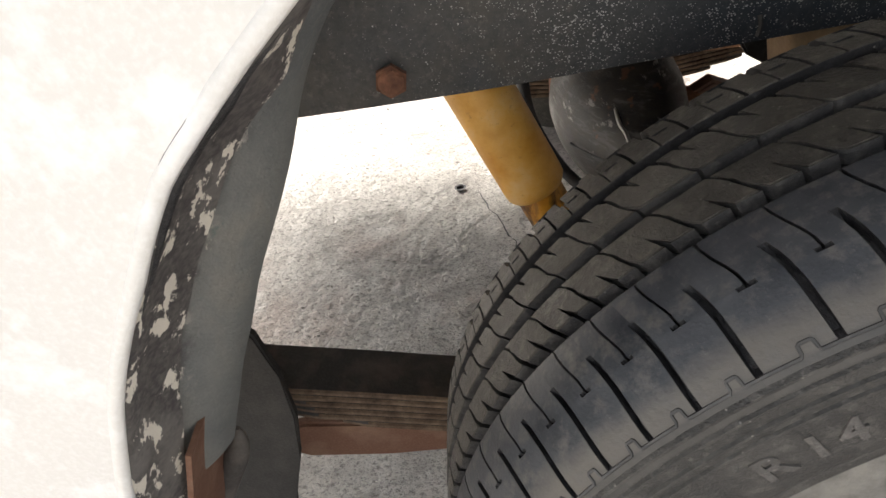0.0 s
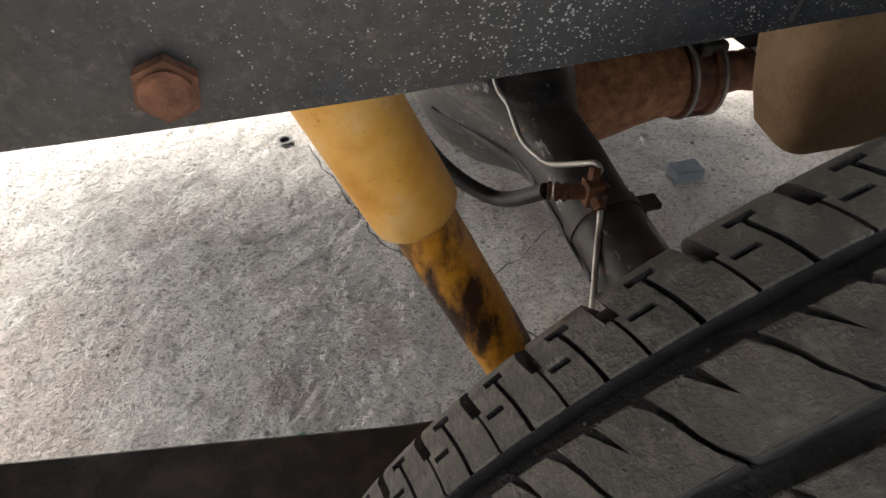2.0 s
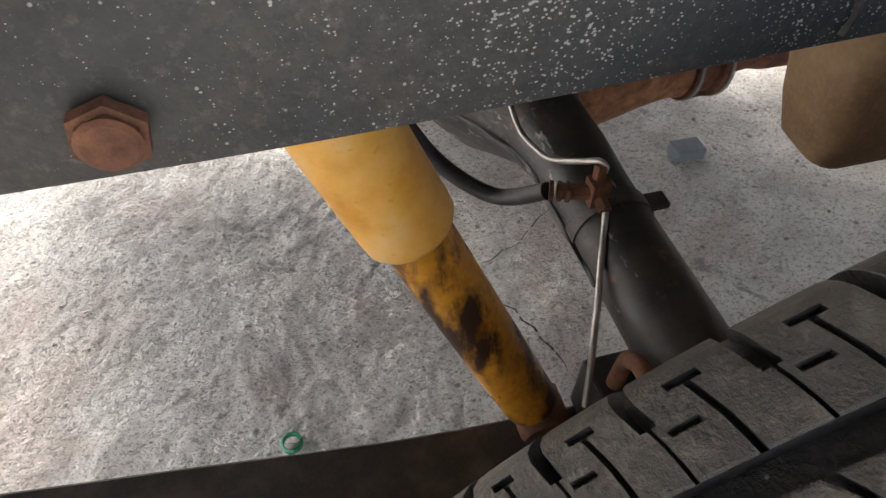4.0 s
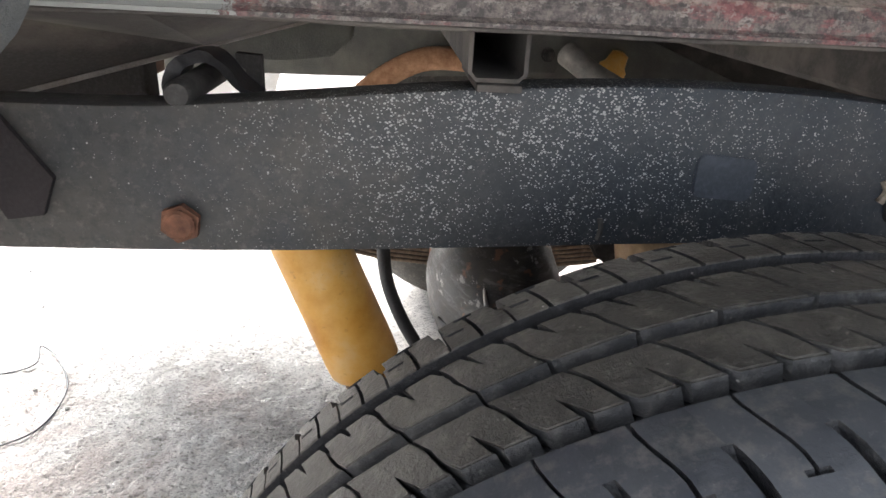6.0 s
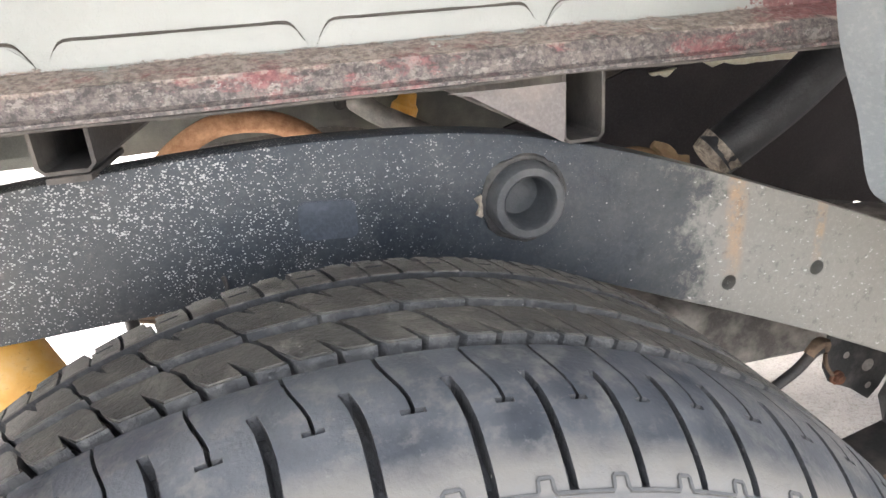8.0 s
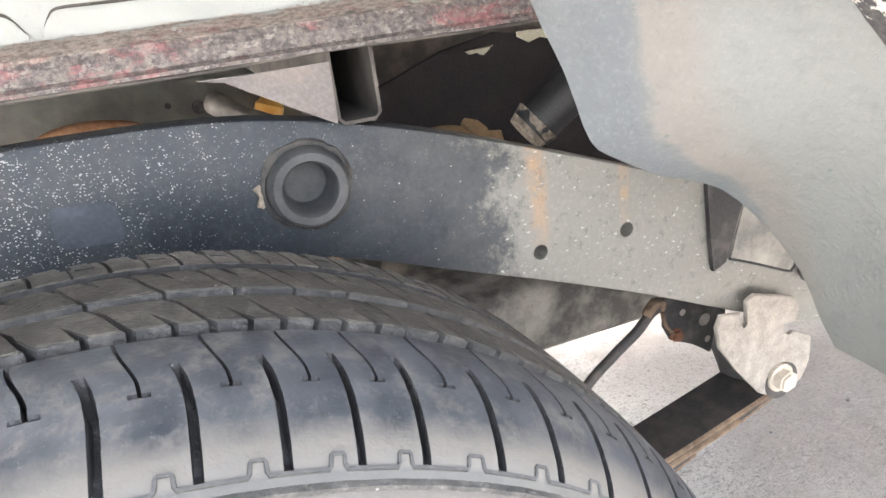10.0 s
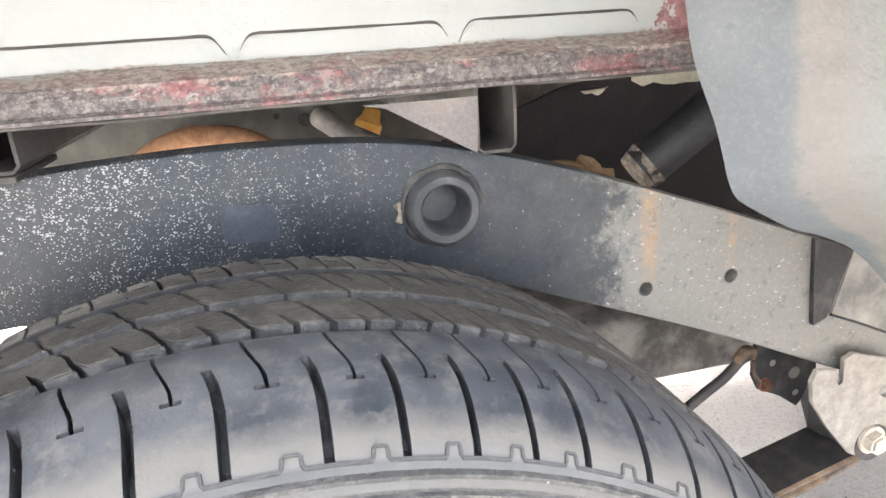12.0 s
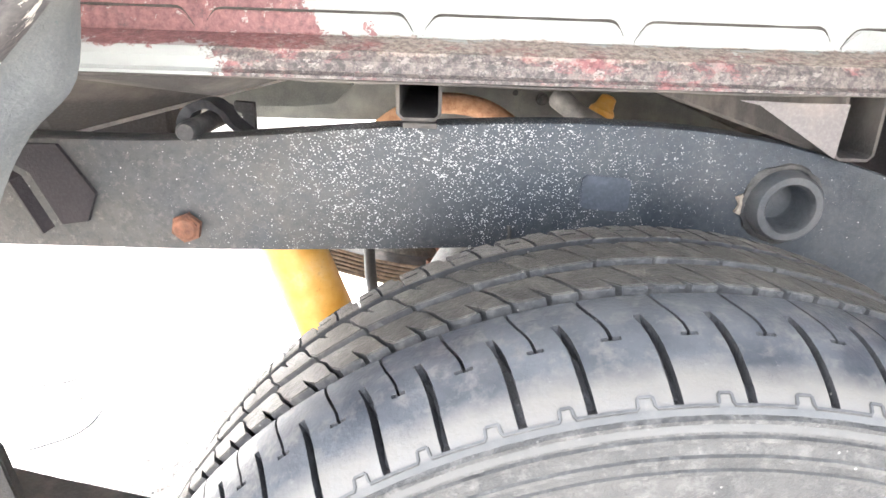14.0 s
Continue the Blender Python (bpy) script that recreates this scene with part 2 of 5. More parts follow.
def make_peeling(name, base, band):
    """Old white paint that peels to red primer, rust and dirt below band's upper height."""
    m = Mat(name, 0.6)
    big, mid, fine = m.noise(8, 6, 0.7), m.noise(52, 8, 0.8, m.stretched(0.5, 1, 1.3)), m.noise(210, 5, 0.75)
    c = m.mix(m.math("MULTIPLY", m.mask(m.noise(24, 5), 0.45, 0.75), 0.35), base, tuple(v * 0.82 for v in base))
    tan = m.mix(m.mask(fine, 0.42, 0.58), (0.14, 0.112, 0.10), (0.32, 0.265, 0.235))
    dark = m.mix(m.mask(fine, 0.42, 0.68), (0.022, 0.023, 0.028), (0.115, 0.10, 0.097))
    red = m.mix(m.mask(fine, 0.36, 0.64), (0.115, 0.042, 0.046), (0.25, 0.115, 0.115))
    red = m.mix(m.mask(m.noise(95, 7, 0.75), 0.60, 0.63), red, (0.33, 0.30, 0.285))
    red = m.mix(m.math("MULTIPLY", m.mask(m.noise(70, 7, 0.75), 0.56, 0.66), 0.7), red, (0.06, 0.035, 0.035))
    jag = m.math("MULTIPLY", m.math("SUBTRACT", mid, 0.5), 1.5)
    low = m.math("ADD", m.axis("Z", band[1] + 0.006, band[1] - 0.006), jag)
    tail = m.math("ADD", m.axis("X", 0.02, 0.10), m.math("MULTIPLY", m.math("SUBTRACT", m.noise(26, 8, 0.75), 0.5), 2.6))
    low = m.math("MULTIPLY", low, m.mask(tail, 0.48, 0.53))
    high = m.math("ADD", m.axis("Z", band[0] + 0.008, band[0] + 0.028), m.math("MULTIPLY", m.math("SUBTRACT", m.noise(30, 8, 0.75), 0.5), 1.6))
    c = m.mix(m.mask(low, 0.46, 0.52), c, tan)
    lower = m.math("ADD", m.axis("Z", band[0] + 0.022, band[0] + 0.010), m.math("MULTIPLY", m.math("SUBTRACT", m.noise(24, 7, 0.7), 0.5), 2.2))
    c = m.mix(m.math("MULTIPLY", m.math("MULTIPLY", m.mask(lower, 0.44, 0.54), m.mask(tail, 0.48, 0.53)), 0.75), c, dark)
    reds = m.math("MULTIPLY", m.mask(m.noise(17, 8, 0.78, m.stretched(1, 1, 2.2)), 0.52, 0.60), m.mask(low, 0.75, 0.9))
    c = m.mix(reds, c, red)
    for lo, hi in band[2]:
        end = m.math("ADD", m.axis("X", lo, hi), m.math("MULTIPLY", m.math("SUBTRACT", m.noise(14, 8, 0.75), 0.5), 3.2))
        c = m.mix(m.math("MULTIPLY", m.math("MULTIPLY", m.mask(end, 0.70, 0.73), m.mask(high, 0.48, 0.52)), 0.95), c, red)
    flakes = m.math("MULTIPLY", m.mask(m.noise(120, 5, 0.7), 0.58, 0.62), m.mask(low, 0.46, 0.53))
    c = m.mix(m.math("MULTIPLY", flakes, 0.3), c, (0.36, 0.34, 0.325))
    left = m.math("MULTIPLY", m.mask(m.noise(20, 5, 0.6, m.stretched(1, 1, 1.6)), 0.67, 0.69), m.mask(low, 0.46, 0.53))
    c = m.mix(left, c, (0.40, 0.395, 0.375))
    grain = m.math("MULTIPLY", m.mask(m.noise(230, 4, 0.72, m.stretched(0.6, 1, 1, (0, 30, 0))), 0.56, 0.60), m.mask(low, 0.46, 0.53))
    c = m.mix(m.math("MULTIPLY", m.math("MULTIPLY", grain, m.mask(m.noise(34, 5, 0.7), 0.40, 0.60)), 0.55), c, (0.34, 0.31, 0.29))
    h = m.math("ADD", m.math("MULTIPLY", mid, 0.6), m.math("SUBTRACT", fine, m.math("MULTIPLY", m.mask(low, 0.46, 0.52), 0.9)))
    return m.colour(c).bump(h, 0.6, 0.0012).m


def make_liner():
    m = Mat("liner_dust", 0.8)
    n, f = m.noise(7, 6, 0.62, m.stretched(1.6, 1.2, 0.5)), m.noise(330, 4, 0.7)
    mid = m.noise(60, 7, 0.7)
    c = ramp(m.nt, n, [(0.36, (0.105, 0.113, 0.115)), (0.5, (0.165, 0.170, 0.162)), (0.64, (0.225, 0.21, 0.18))])
    # bands on the front liner: dark by the rail, a tan stain run, then pale towards the lip
    sp = m.nt.nodes.new("ShaderNodeSeparateXYZ")
    m.nt.links.new(m.co, sp.inputs[0])
    u = m.math("ADD", sp.outputs[1], m.math("MULTIPLY", m.math("SUBTRACT", sp.outputs[2], 0.75), 0.28))
    u = m.math("ADD", u, m.math("MULTIPLY", m.math("SUBTRACT", m.noise(30, 7, 0.7), 0.5), 0.014))
    front = m.axis("X", 0.50, 0.54)
    past = m.math("MULTIPLY", front, m.math("SUBTRACT", 1.0, m.mask(u, 0.325, 0.329)))
    pale = m.math("MULTIPLY", front, m.math("SUBTRACT", 1.0, m.mask(u, 0.300, 0.313)))
    c = m.mix(m.math("MULTIPLY", front, 0.75), c, (0.125, 0.136, 0.142))
    c = m.mix(m.math("MULTIPLY", past, 0.75), c, (0.215, 0.195, 0.168))
    c = m.mix(m.math("MULTIPLY", pale, 0.8), c, (0.182, 0.190, 0.180))
    # flange of the rear liner: black, with flakes of the white paint left on it
    rear = m.math("SUBTRACT", 1.0, m.axis("X", 0.20, 0.24))
    rim = m.math("MULTIPLY", m.math("MULTIPLY", rear, m.axis("Z", 0.79, 0.76)), m.math("SUBTRACT", 1.0, m.mask(m.math("ADD", sp.outputs[1], m.math("MULTIPLY", m.math("SUBTRACT", m.noise(26, 6, 0.7), 0.5), 0.03)), 0.300, 0.306)))
    c = m.mix(m.math("MULTIPLY", rim, 0.8), c, (0.060, 0.056, 0.056))
    left = m.mask(m.noise(55, 7, 0.68, m.stretched(1.2, 1.2, 0.5, (0, 25, 0))), 0.545, 0.56)
    c = m.mix(m.math("MULTIPLY", rim, left), c, (0.60, 0.56, 0.49))
    c = m.mix(m.math("MULTIPLY", m.mask(mid, 0.5, 0.68), 0.28), c, (0.105, 0.108, 0.105))
    c = m.mix(m.math("MULTIPLY", m.mask(f, 0.50, 0.70), 0.22), c, (0.27, 0.265, 0.25))
    c = m.mix(m.math("MULTIPLY", m.mask(m.noise(90, 4), 0.68, 0.72), 0.5), c, (0.08, 0.12, 0.115))
    return m.colour(c).bump(m.math("ADD", f, mid), 0.6, 0.0015).m


def make_lip():
    m = Mat("chipped_lip", 0.6)
    n = m.noise(60, 7, 0.66, m.stretched(1.2, 1.2, 0.5, (0, 25, 0)))
    f = m.noise(300, 4)
    c = m.mix(m.mask(f, 0.4, 0.7), (0.055, 0.05, 0.052), (0.14, 0.13, 0.12))
    c = m.mix(m.math("MULTIPLY", m.mask(m.noise(25, 5), 0.5, 0.65), 0.7), c, (0.20, 0.19, 0.175))
    c = m.mix(m.mask(n, 0.555, 0.57), c, (0.70, 0.66, 0.58))
    return m.colour(c).bump(m.math("ADD", m.mask(n, 0.555, 0.57), m.math("MULTIPLY", f, 0.4)), 0.5, 0.0015).m


def make_rubber(name, tone, dust, amount):
    m = Mat(name, 0.62)
    oi = m.nt.nodes.new("ShaderNodeObjectInfo")
    shift = m.nt.nodes.new("ShaderNodeVectorMath")
    m.nt.links.new(m.co, shift.inputs[0])
    m.nt.links.new(oi.outputs["Random"], shift.inputs[1])
    co = shift.outputs[0]
    big, fine, mid = m.noise(24, 6, 0.65, co), m.noise(420, 4, 0.7, co), m.noise(110, 6, 0.7, co)
    c = m.mix(m.math("MULTIPLY", m.mask(big, 0.32, 0.66), amount), tone, dust)
    c = m.mix(m.math("MULTIPLY", oi.outputs["Random"], 0.25), c, dust)
    c = m.mix(m.math("MULTIPLY", m.mask(mid, 0.50, 0.66), 0.6), c, tuple(v * 1.8 for v in dust))
    c = m.mix(m.math("MULTIPLY", m.mask(fine, 0.62, 0.75), 0.35), c, (0.24, 0.22, 0.20))
    c = m.mix(m.math("MULTIPLY", m.math("SUBTRACT", 1.0, m.mask(m.cells(210, co), 0.08, 0.16)), m.mask(m.noise(60, 2, 0.5, co), 0.60, 0.68)), c, (0.4, 0.38, 0.35))
    scuff = m.math("MULTIPLY", m.mask(m.noise(170, 6, 0.8, co), 0.58, 0.64), m.mask(m.noise(40, 3, 0.5, co), 0.44, 0.60))
    c = m.mix(m.math("MULTIPLY", scuff, 0.5), c, tuple(v * 2.6 for v in dust))
    return m.colour(c).bump(m.math("ADD", fine, m.math("ADD", mid, big)), 0.8, 0.0016).rough(big, 0.36, 0.62).m


def make_flank():
    """Outer shoulder and lugs: dark and slightly polished above, pale dust below."""
    m = Mat("flank_rubber", 0.55)
    sp = m.nt.nodes.new("ShaderNodeSeparateXYZ")
    m.nt.links.new(m.co, sp.inputs[0])
    rad = m.math("SQRT", m.math("ADD", m.math("POWER", sp.outputs[0], 2.0), m.math("POWER", sp.outputs[2], 2.0)))
    r = m.nt.nodes.new("ShaderNodeMapRange")
    r.inputs["From Min"].default_value, r.inputs["From Max"].default_value = 0.3085, 0.2965
    m.nt.links.new(rad, r.inputs["Value"])
    oi = m.nt.nodes.new("ShaderNodeObjectInfo")
    shift = m.nt.nodes.new("ShaderNodeVectorMath")
    m.nt.links.new(m.co, shift.inputs[0])
    m.nt.links.new(oi.outputs["Random"], shift.inputs[1])
    big, fine = m.noise(26, 6, 0.65, shift.outputs[0]), m.noise(420, 4, 0.7)
    c = m.mix(m.mask(big, 0.35, 0.7), (0.022, 0.026, 0.034), (0.068, 0.072, 0.080))
    low = m.math("ADD", r.outputs[0], m.math("MULTIPLY", m.math("SUBTRACT", big, 0.5), 0.8))
    c = m.mix(m.mask(low, 0.25, 0.70), c, (0.122, 0.112, 0.099))
    c = m.mix(m.math("MULTIPLY", m.mask(m.noise(90, 5, 0.7, shift.outputs[0]), 0.50, 0.66), 0.7), c, (0.115, 0.11, 0.102))
    below = m.nt.nodes.new("ShaderNodeMapRange")
    below.inputs["From Min"].default_value, below.inputs["From Max"].default_value = 0.2950, 0.2935
    m.nt.links.new(rad, below.inputs["Value"])
    c = m.mix(below.outputs[0], c, m.mix(big, (0.022, 0.022, 0.023), (0.115, 0.110, 0.102)))
    c = m.mix(m.math("MULTIPLY", m.mask(fine, 0.62, 0.75), 0.35), c, (0.22, 0.21, 0.20))
    return m.colour(c).bump(m.math("ADD", fine, big), 0.4, 0.0008).rough(big, 0.30, 0.55).m


def make_yellow():
    m = Mat("yellow_paint", 0.42)
    n, f = m.noise(26, 6, 0.65), m.noise(180, 5, 0.7)
    c = ramp(m.nt, n, [(0.3, (0.60, 0.28, 0.03)), (0.5, (0.72, 0.39, 0.08)), (0.68, (0.74, 0.48, 0.19))])
    c = m.mix(m.math("MULTIPLY", m.mask(f, 0.6, 0.72), 0.5), c, (0.30, 0.12, 0.03))
    return m.colour(c).bump(f, 0.25, 0.0008).rough(n, 0.35, 0.6).m


def make_greased_yellow():
    m = Mat("greased_yellow_paint", 0.4)
    n, f = m.noise(22, 6, 0.65, m.stretched(1, 1, 0.35)), m.noise(150, 5, 0.7)
    c = m.mix(m.mask(f, 0.4, 0.7), (0.62, 0.30, 0.03), (0.45, 0.18, 0.02))
    c = m.mix(m.mask(n, 0.44, 0.54), c, (0.035, 0.014, 0.008))
    return m.colour(c).bump(f, 0.3, 0.0008).rough(n, 0.25, 0.55).m


def make_axle_paint():
    m = Mat("black_axle_paint", 0.5)
    n, f = m.noise(24, 6, 0.65), m.noise(300, 4, 0.7)
    c = m.mix(m.mask(n, 0.42, 0.70), (0.012, 0.012, 0.014), (0.058, 0.050, 0.041))
    runs = m.noise(34, 7, 0.7, m.stretched(1.6, 0.35, 1.6, (0, 0, 12)))
    c = m.mix(m.math("MULTIPLY", m.mask(runs, 0.60, 0.64), 0.75), c, (0.33, 0.32, 0.31))
    scrape = m.math("MULTIPLY", m.axis("Y", 0.74, 0.84), m.mask(m.noise(70, 6, 0.75, m.stretched(0.3, 0.3, 1.6, (0, 30, 0))), 0.52, 0.60))
    c = m.mix(m.math("MULTIPLY", scrape, 0.22), c, (0.24, 0.245, 0.245))
    c = m.mix(m.math("MULTIPLY", m.mask(m.noise(40, 5), 0.62, 0.68), 0.7), c, (0.16, 0.075, 0.04))
    return m.colour(c).bump(m.math("ADD", f, n), 0.4, 0.0012).rough(n, 0.35, 0.7).m


def plain(name, c, rough=0.6, metal=0.0):
    return dusty(name, c, tuple(min(1, v * 1.5 + 0.02) for v in c), 40, (0.5, 0.75), rough, metal, 0.25)


CONCRETE, RAIL = make_concrete(), make_rail_paint()
BED_PAINT = make_peeling("bed_paint", (0.31, 0.325, 0.315), (0.766, 0.7915, ((0.24, 0.06), (0.60, 0.68))))
LIP_PAINT = make_lip()
WHITE = plain("white_body_paint", (0.80, 0.79, 0.76), 0.35)
LINER = make_liner()
TREAD = make_rubber("tread_rubber", (0.022, 0.0205, 0.0195), (0.080, 0.073, 0.062), 0.85)
# lighter copy of the tread rubber: light on the block walls put into colour
BLOCK_SIDE_LIT = make_rubber("block_side_lit_rubber", (0.030, 0.031, 0.035), (0.088, 0.084, 0.080), 0.7)
SIDEWALL = make_rubber("sidewall_rubber", (0.024, 0.024, 0.024), (0.082, 0.078, 0.072), 0.9)
SHOULDER_PALE = make_rubber("letter_rubber", (0.08, 0.077, 0.072), (0.13, 0.122, 0.115), 0.8)
FLANK = make_flank()
FLANK_MARK = plain("moulding_rubber", (0.05, 0.049, 0.048), 0.6)
FAR_RAIL = dusty("far_rail_paint", (0.085, 0.088, 0.080), (0.15, 0.15, 0.13), 20, (0.4, 0.7), 0.7)
GUSSET = dusty("gusset_paint", (0.15, 0.135, 0.13), (0.22, 0.185, 0.165), 30, (0.45, 0.7), 0.7)
TUBE_STEEL = dusty("tube_steel", (0.034, 0.037, 0.042), (0.075, 0.075, 0.076), 40, (0.4, 0.7), 0.55)
# near-black rubber: the shade inside grooves and holes is put into the colour
GROOVE_SHADE = make_rubber("groove_shade_rubber", (0.013, 0.013, 0.015), (0.036, 0.036, 0.038), 0.6)
YELLOW, YELLOW_LOW = make_yellow(), make_greased_yellow()
BLACK = make_axle_paint()
SPRING = dusty("spring_steel", (0.035, 0.033, 0.032), (0.12, 0.10, 0.085), 30, (0.45, 0.75), 0.6)
SPRING_EDGE = rusty("spring_edge", (0.05, 0.03, 0.02), (0.22, 0.155, 0.105))
RUST_NOSE = rusty("dark_orange_rust", (0.10, 0.042, 0.022), (0.40, 0.19, 0.095))
RUST, RUST_BRIGHT = rusty("rust", (0.05, 0.022, 0.014), (0.235, 0.105, 0.06)), rusty("orange_rust", (0.26, 0.12, 0.06), (0.56, 0.33, 0.19))
TAN = dusty("mud_coated_rubber", (0.15, 0.09, 0.045), (0.23, 0.16, 0.09), 20, (0.4, 0.7), 0.85)
TANK = dusty("tank_coating", (0.075, 0.068, 0.062), (0.30, 0.275, 0.245), 22, (0.40, 0.66), 0.8, 0.0, 0.8)
GREY_STEEL = dusty("grey_steel", (0.16, 0.155, 0.145), (0.34, 0.32, 0.285), 26, (0.4, 0.65), 0.7)
PALE_STEEL = dusty("pale_bracket_paint", (0.25, 0.225, 0.20), (0.36, 0.325, 0.29), 75, (0.40, 0.66), 0.75, 0.0, 1.0)
DARK_STEEL = dusty("dark_steel", (0.028, 0.027, 0.027), (0.12, 0.11, 0.10), 34, (0.5, 0.75), 0.65)
HOSE = plain("rubber_hose", (0.014, 0.014, 0.016), 0.5)
LINE_STEEL = plain("brake_line_steel", (0.34, 0.33, 0.31), 0.35, 0.6)
ZINC = plain("zinc_bolt", (0.52, 0.47, 0.40), 0.45, 0.3)
FLAP = dusty("mudflap_rubber", (0.013, 0.0125, 0.012), (0.032, 0.029, 0.027), 30, (0.45, 0.7), 0.7)
GUARD = dusty("guard_coating", (0.012, 0.009, 0.011), (0.026, 0.020, 0.022), 16, (0.45, 0.7), 0.8)
BROWN = dusty("brown_dirty_plate", (0.16, 0.075, 0.045), (0.25, 0.15, 0.10), 22, (0.45, 0.7), 0.7)
UNDER = dusty("underbody_coating", (0.05, 0.045, 0.042), (0.16, 0.14, 0.12), 12, (0.45, 0.7), 0.85)
PLATE = plain("plate_paint", (0.030, 0.037, 0.050), 0.55)
CRUST = rusty("dry_crust", (0.06, 0.045, 0.035), (0.42, 0.36, 0.29), 150, 0.9)
BLOCK_GREY = plain("blue_grey_block", (0.12, 0.135, 0.155), 0.7)
# near black for the bores: their inner shade put into the colour
HOLE = Mat("hole_shade", 0.95)
HOLE.p.inputs["Base Color"].default_value = (0.004, 0.004, 0.004, 1)
HOLE = HOLE.m
# pale cream: daylight behind the guard put into the colour
GAP_LIGHT = dusty("cream_gap_light", (0.70, 0.66, 0.52), (0.55, 0.49, 0.36), 40, (0.45, 0.7), 0.8)
DIRT = plain("crevice_dirt", (0.05, 0.045, 0.04), 0.9)
GLASS_GREEN = plain("green_plastic", (0.02, 0.16, 0.08), 0.2)


# ---- mesh helpers ----
def part(name, bm, material, parent=None, label="", smooth=None):
    """Links a bmesh as one mesh object under a thing or a part."""
    bmesh.ops.recalc_face_normals(bm, faces=bm.faces)
    me = bpy.data.meshes.new(name)
    bm.to_mesh(me)
    bm.free()
    for mt in material if isinstance(material, (list, tuple)) else [material]:
        me.materials.append(mt)
    if smooth is not None:
        me.polygons.foreach_set("use_smooth", [True] * len(me.polygons))
        me.set_sharp_from_angle(angle=radians(smooth))
    ob = new(name, me)
    if parent:
        ob.parent = parent
    if label:
        ob["label"] = label
    return ob


def box(bm, lo, hi, bevel=0.0, m=None):
    vs = bmesh.ops.create_cube(bm, size=1)["verts"]
    for v in vs:
        v.co = Vector([l + (h - l) * (c + 0.5) for l, h, c in zip(lo, hi, v.co)])
    if bevel:
        es = list({e for v in vs for e in v.link_edges})
        r = bmesh.ops.bevel(bm, geom=es, offset=bevel, segments=2, affect="EDGES", profile=0.6)
        vs = [v for v in {w for f in r["faces"] for w in f.verts} | {v for v in vs if v.is_valid}]
    if m:
        for v in vs:
            v.co = m @ v.co
    return vs


def rings(bm, loops, closed=True, caps=True, loop_closed=False):
    """Skins a row of point loops, each closed in itself where closed."""
    rows = [[bm.verts.new(p) for p in loop] for loop in loops]
    n = len(rows[0])
    pairs = list(zip(rows, rows[1:])) + ([(rows[-1], rows[0])] if loop_closed else [])
    for a, b in pairs:
        for i in range(n if closed else n - 1):
            j = (i + 1) % n
            bm.faces.new((a[i], a[j], b[j], b[i]))
    if caps and closed and not loop_closed:
        bm.faces.new(rows[0])
        bm.faces.new(rows[-1][::-1])
    return rows


def smooth_path(points, steps=6):
    """A Catmull-Rom line through the points."""
    pts = [Vector(p) for p in points]
    out = []
    for i in range(len(pts) - 1):
        p0, p1, p2, p3 = pts[max(i - 1, 0)], pts[i], pts[i + 1], pts[min(i + 2, len(pts) - 1)]
        for k in range(steps):
            t = k / steps
            out.append(0.5 * ((2 * p1) + (p2 - p0) * t + (2 * p0 - 5 * p1 + 4 * p2 - p3) * t * t + (3 * p1 - p0 - 3 * p2 + p3) * t ** 3))
    out.append(pts[-1])
    return out


def tube(bm, points, radius, sides=14, steps=6, curve=True, wobble=0.0):
    """A round bar or pipe along points; radius a number or one per input point."""
    line = smooth_path(points, steps) if curve else [Vector(p) for p in points]
    rad = [radius] * len(points) if isinstance(radius, (int, float)) else list(radius)
    loops = []
    a = None
    for i, p in enumerate(line):
        d = (line[min(i + 1, len(line) - 1)] - line[max(i - 1, 0)]).normalized()
        if a is None:
            a = d.orthogonal()
        a = (a - d * a.dot(d)).normalized()
        b = d.cross(a)
        s = i / (len(line) - 1) * (len(rad) - 1)
        k = min(int(s), len(rad) - 2)
        r = rad[k] + (rad[k + 1] - rad[k]) * (s - k)
        ring = []
        for j in range(sides):
            w = 2 * math.pi * j / sides
            q = r * (1 + wobble * noise.noise(p * 60 + Vector((j, 0, 0))))
            ring.append(p + (a * math.cos(w) + b * math.sin(w)) * q)
        loops.append(ring)
    return rings(bm, loops)


def lathe(bm, profile, centre, axis="Y", sides=48, closed=False, start=0.0, end=360.0):
    """Turns (along, radius) points round an axis through centre."""
    whole = end - start >= 359.9
    n = sides if whole else sides + 1
    loops = []
    for i in range(n):
        w = radians(start + (end - start) * i / sides)
        s, c = math.sin(w), math.cos(w)
        if axis == "Y":
            loops.append([(centre[0] + r * s, centre[1] + a, centre[2] + r * c) for a, r in profile])
        elif axis == "X":
            loops.append([(centre[0] + a, centre[1] + r * s, centre[2] + r * c) for a, r in profile])
        else:
            loops.append([(centre[0] + r * s, centre[1] + r * c, centre[2] + a) for a, r in profile])
    return rings(bm, loops, closed=closed, caps=False, loop_closed=whole)


def slab(bm, outline, y0, y1, bevel=0.0):
    """A plate whose outline is given in x and z, from y0 to y1."""
    a = [bm.verts.new((x, y0, z)) for x, z in outline]
    b = [bm.verts.new((x, y1, z)) for x, z in outline]
    n = len(a)
    fs = [bm.faces.new(a), bm.faces.new(b[::-1])]
    for i in range(n):
        fs.append(bm.faces.new((a[i], b[i], b[(i + 1) % n], a[(i + 1) % n])))
    if bevel:
        es = [e for e in fs[0].edges] + [e for e in fs[1].edges]
        bmesh.ops.bevel(bm, geom=es, offset=bevel, segments=2, affect="EDGES")


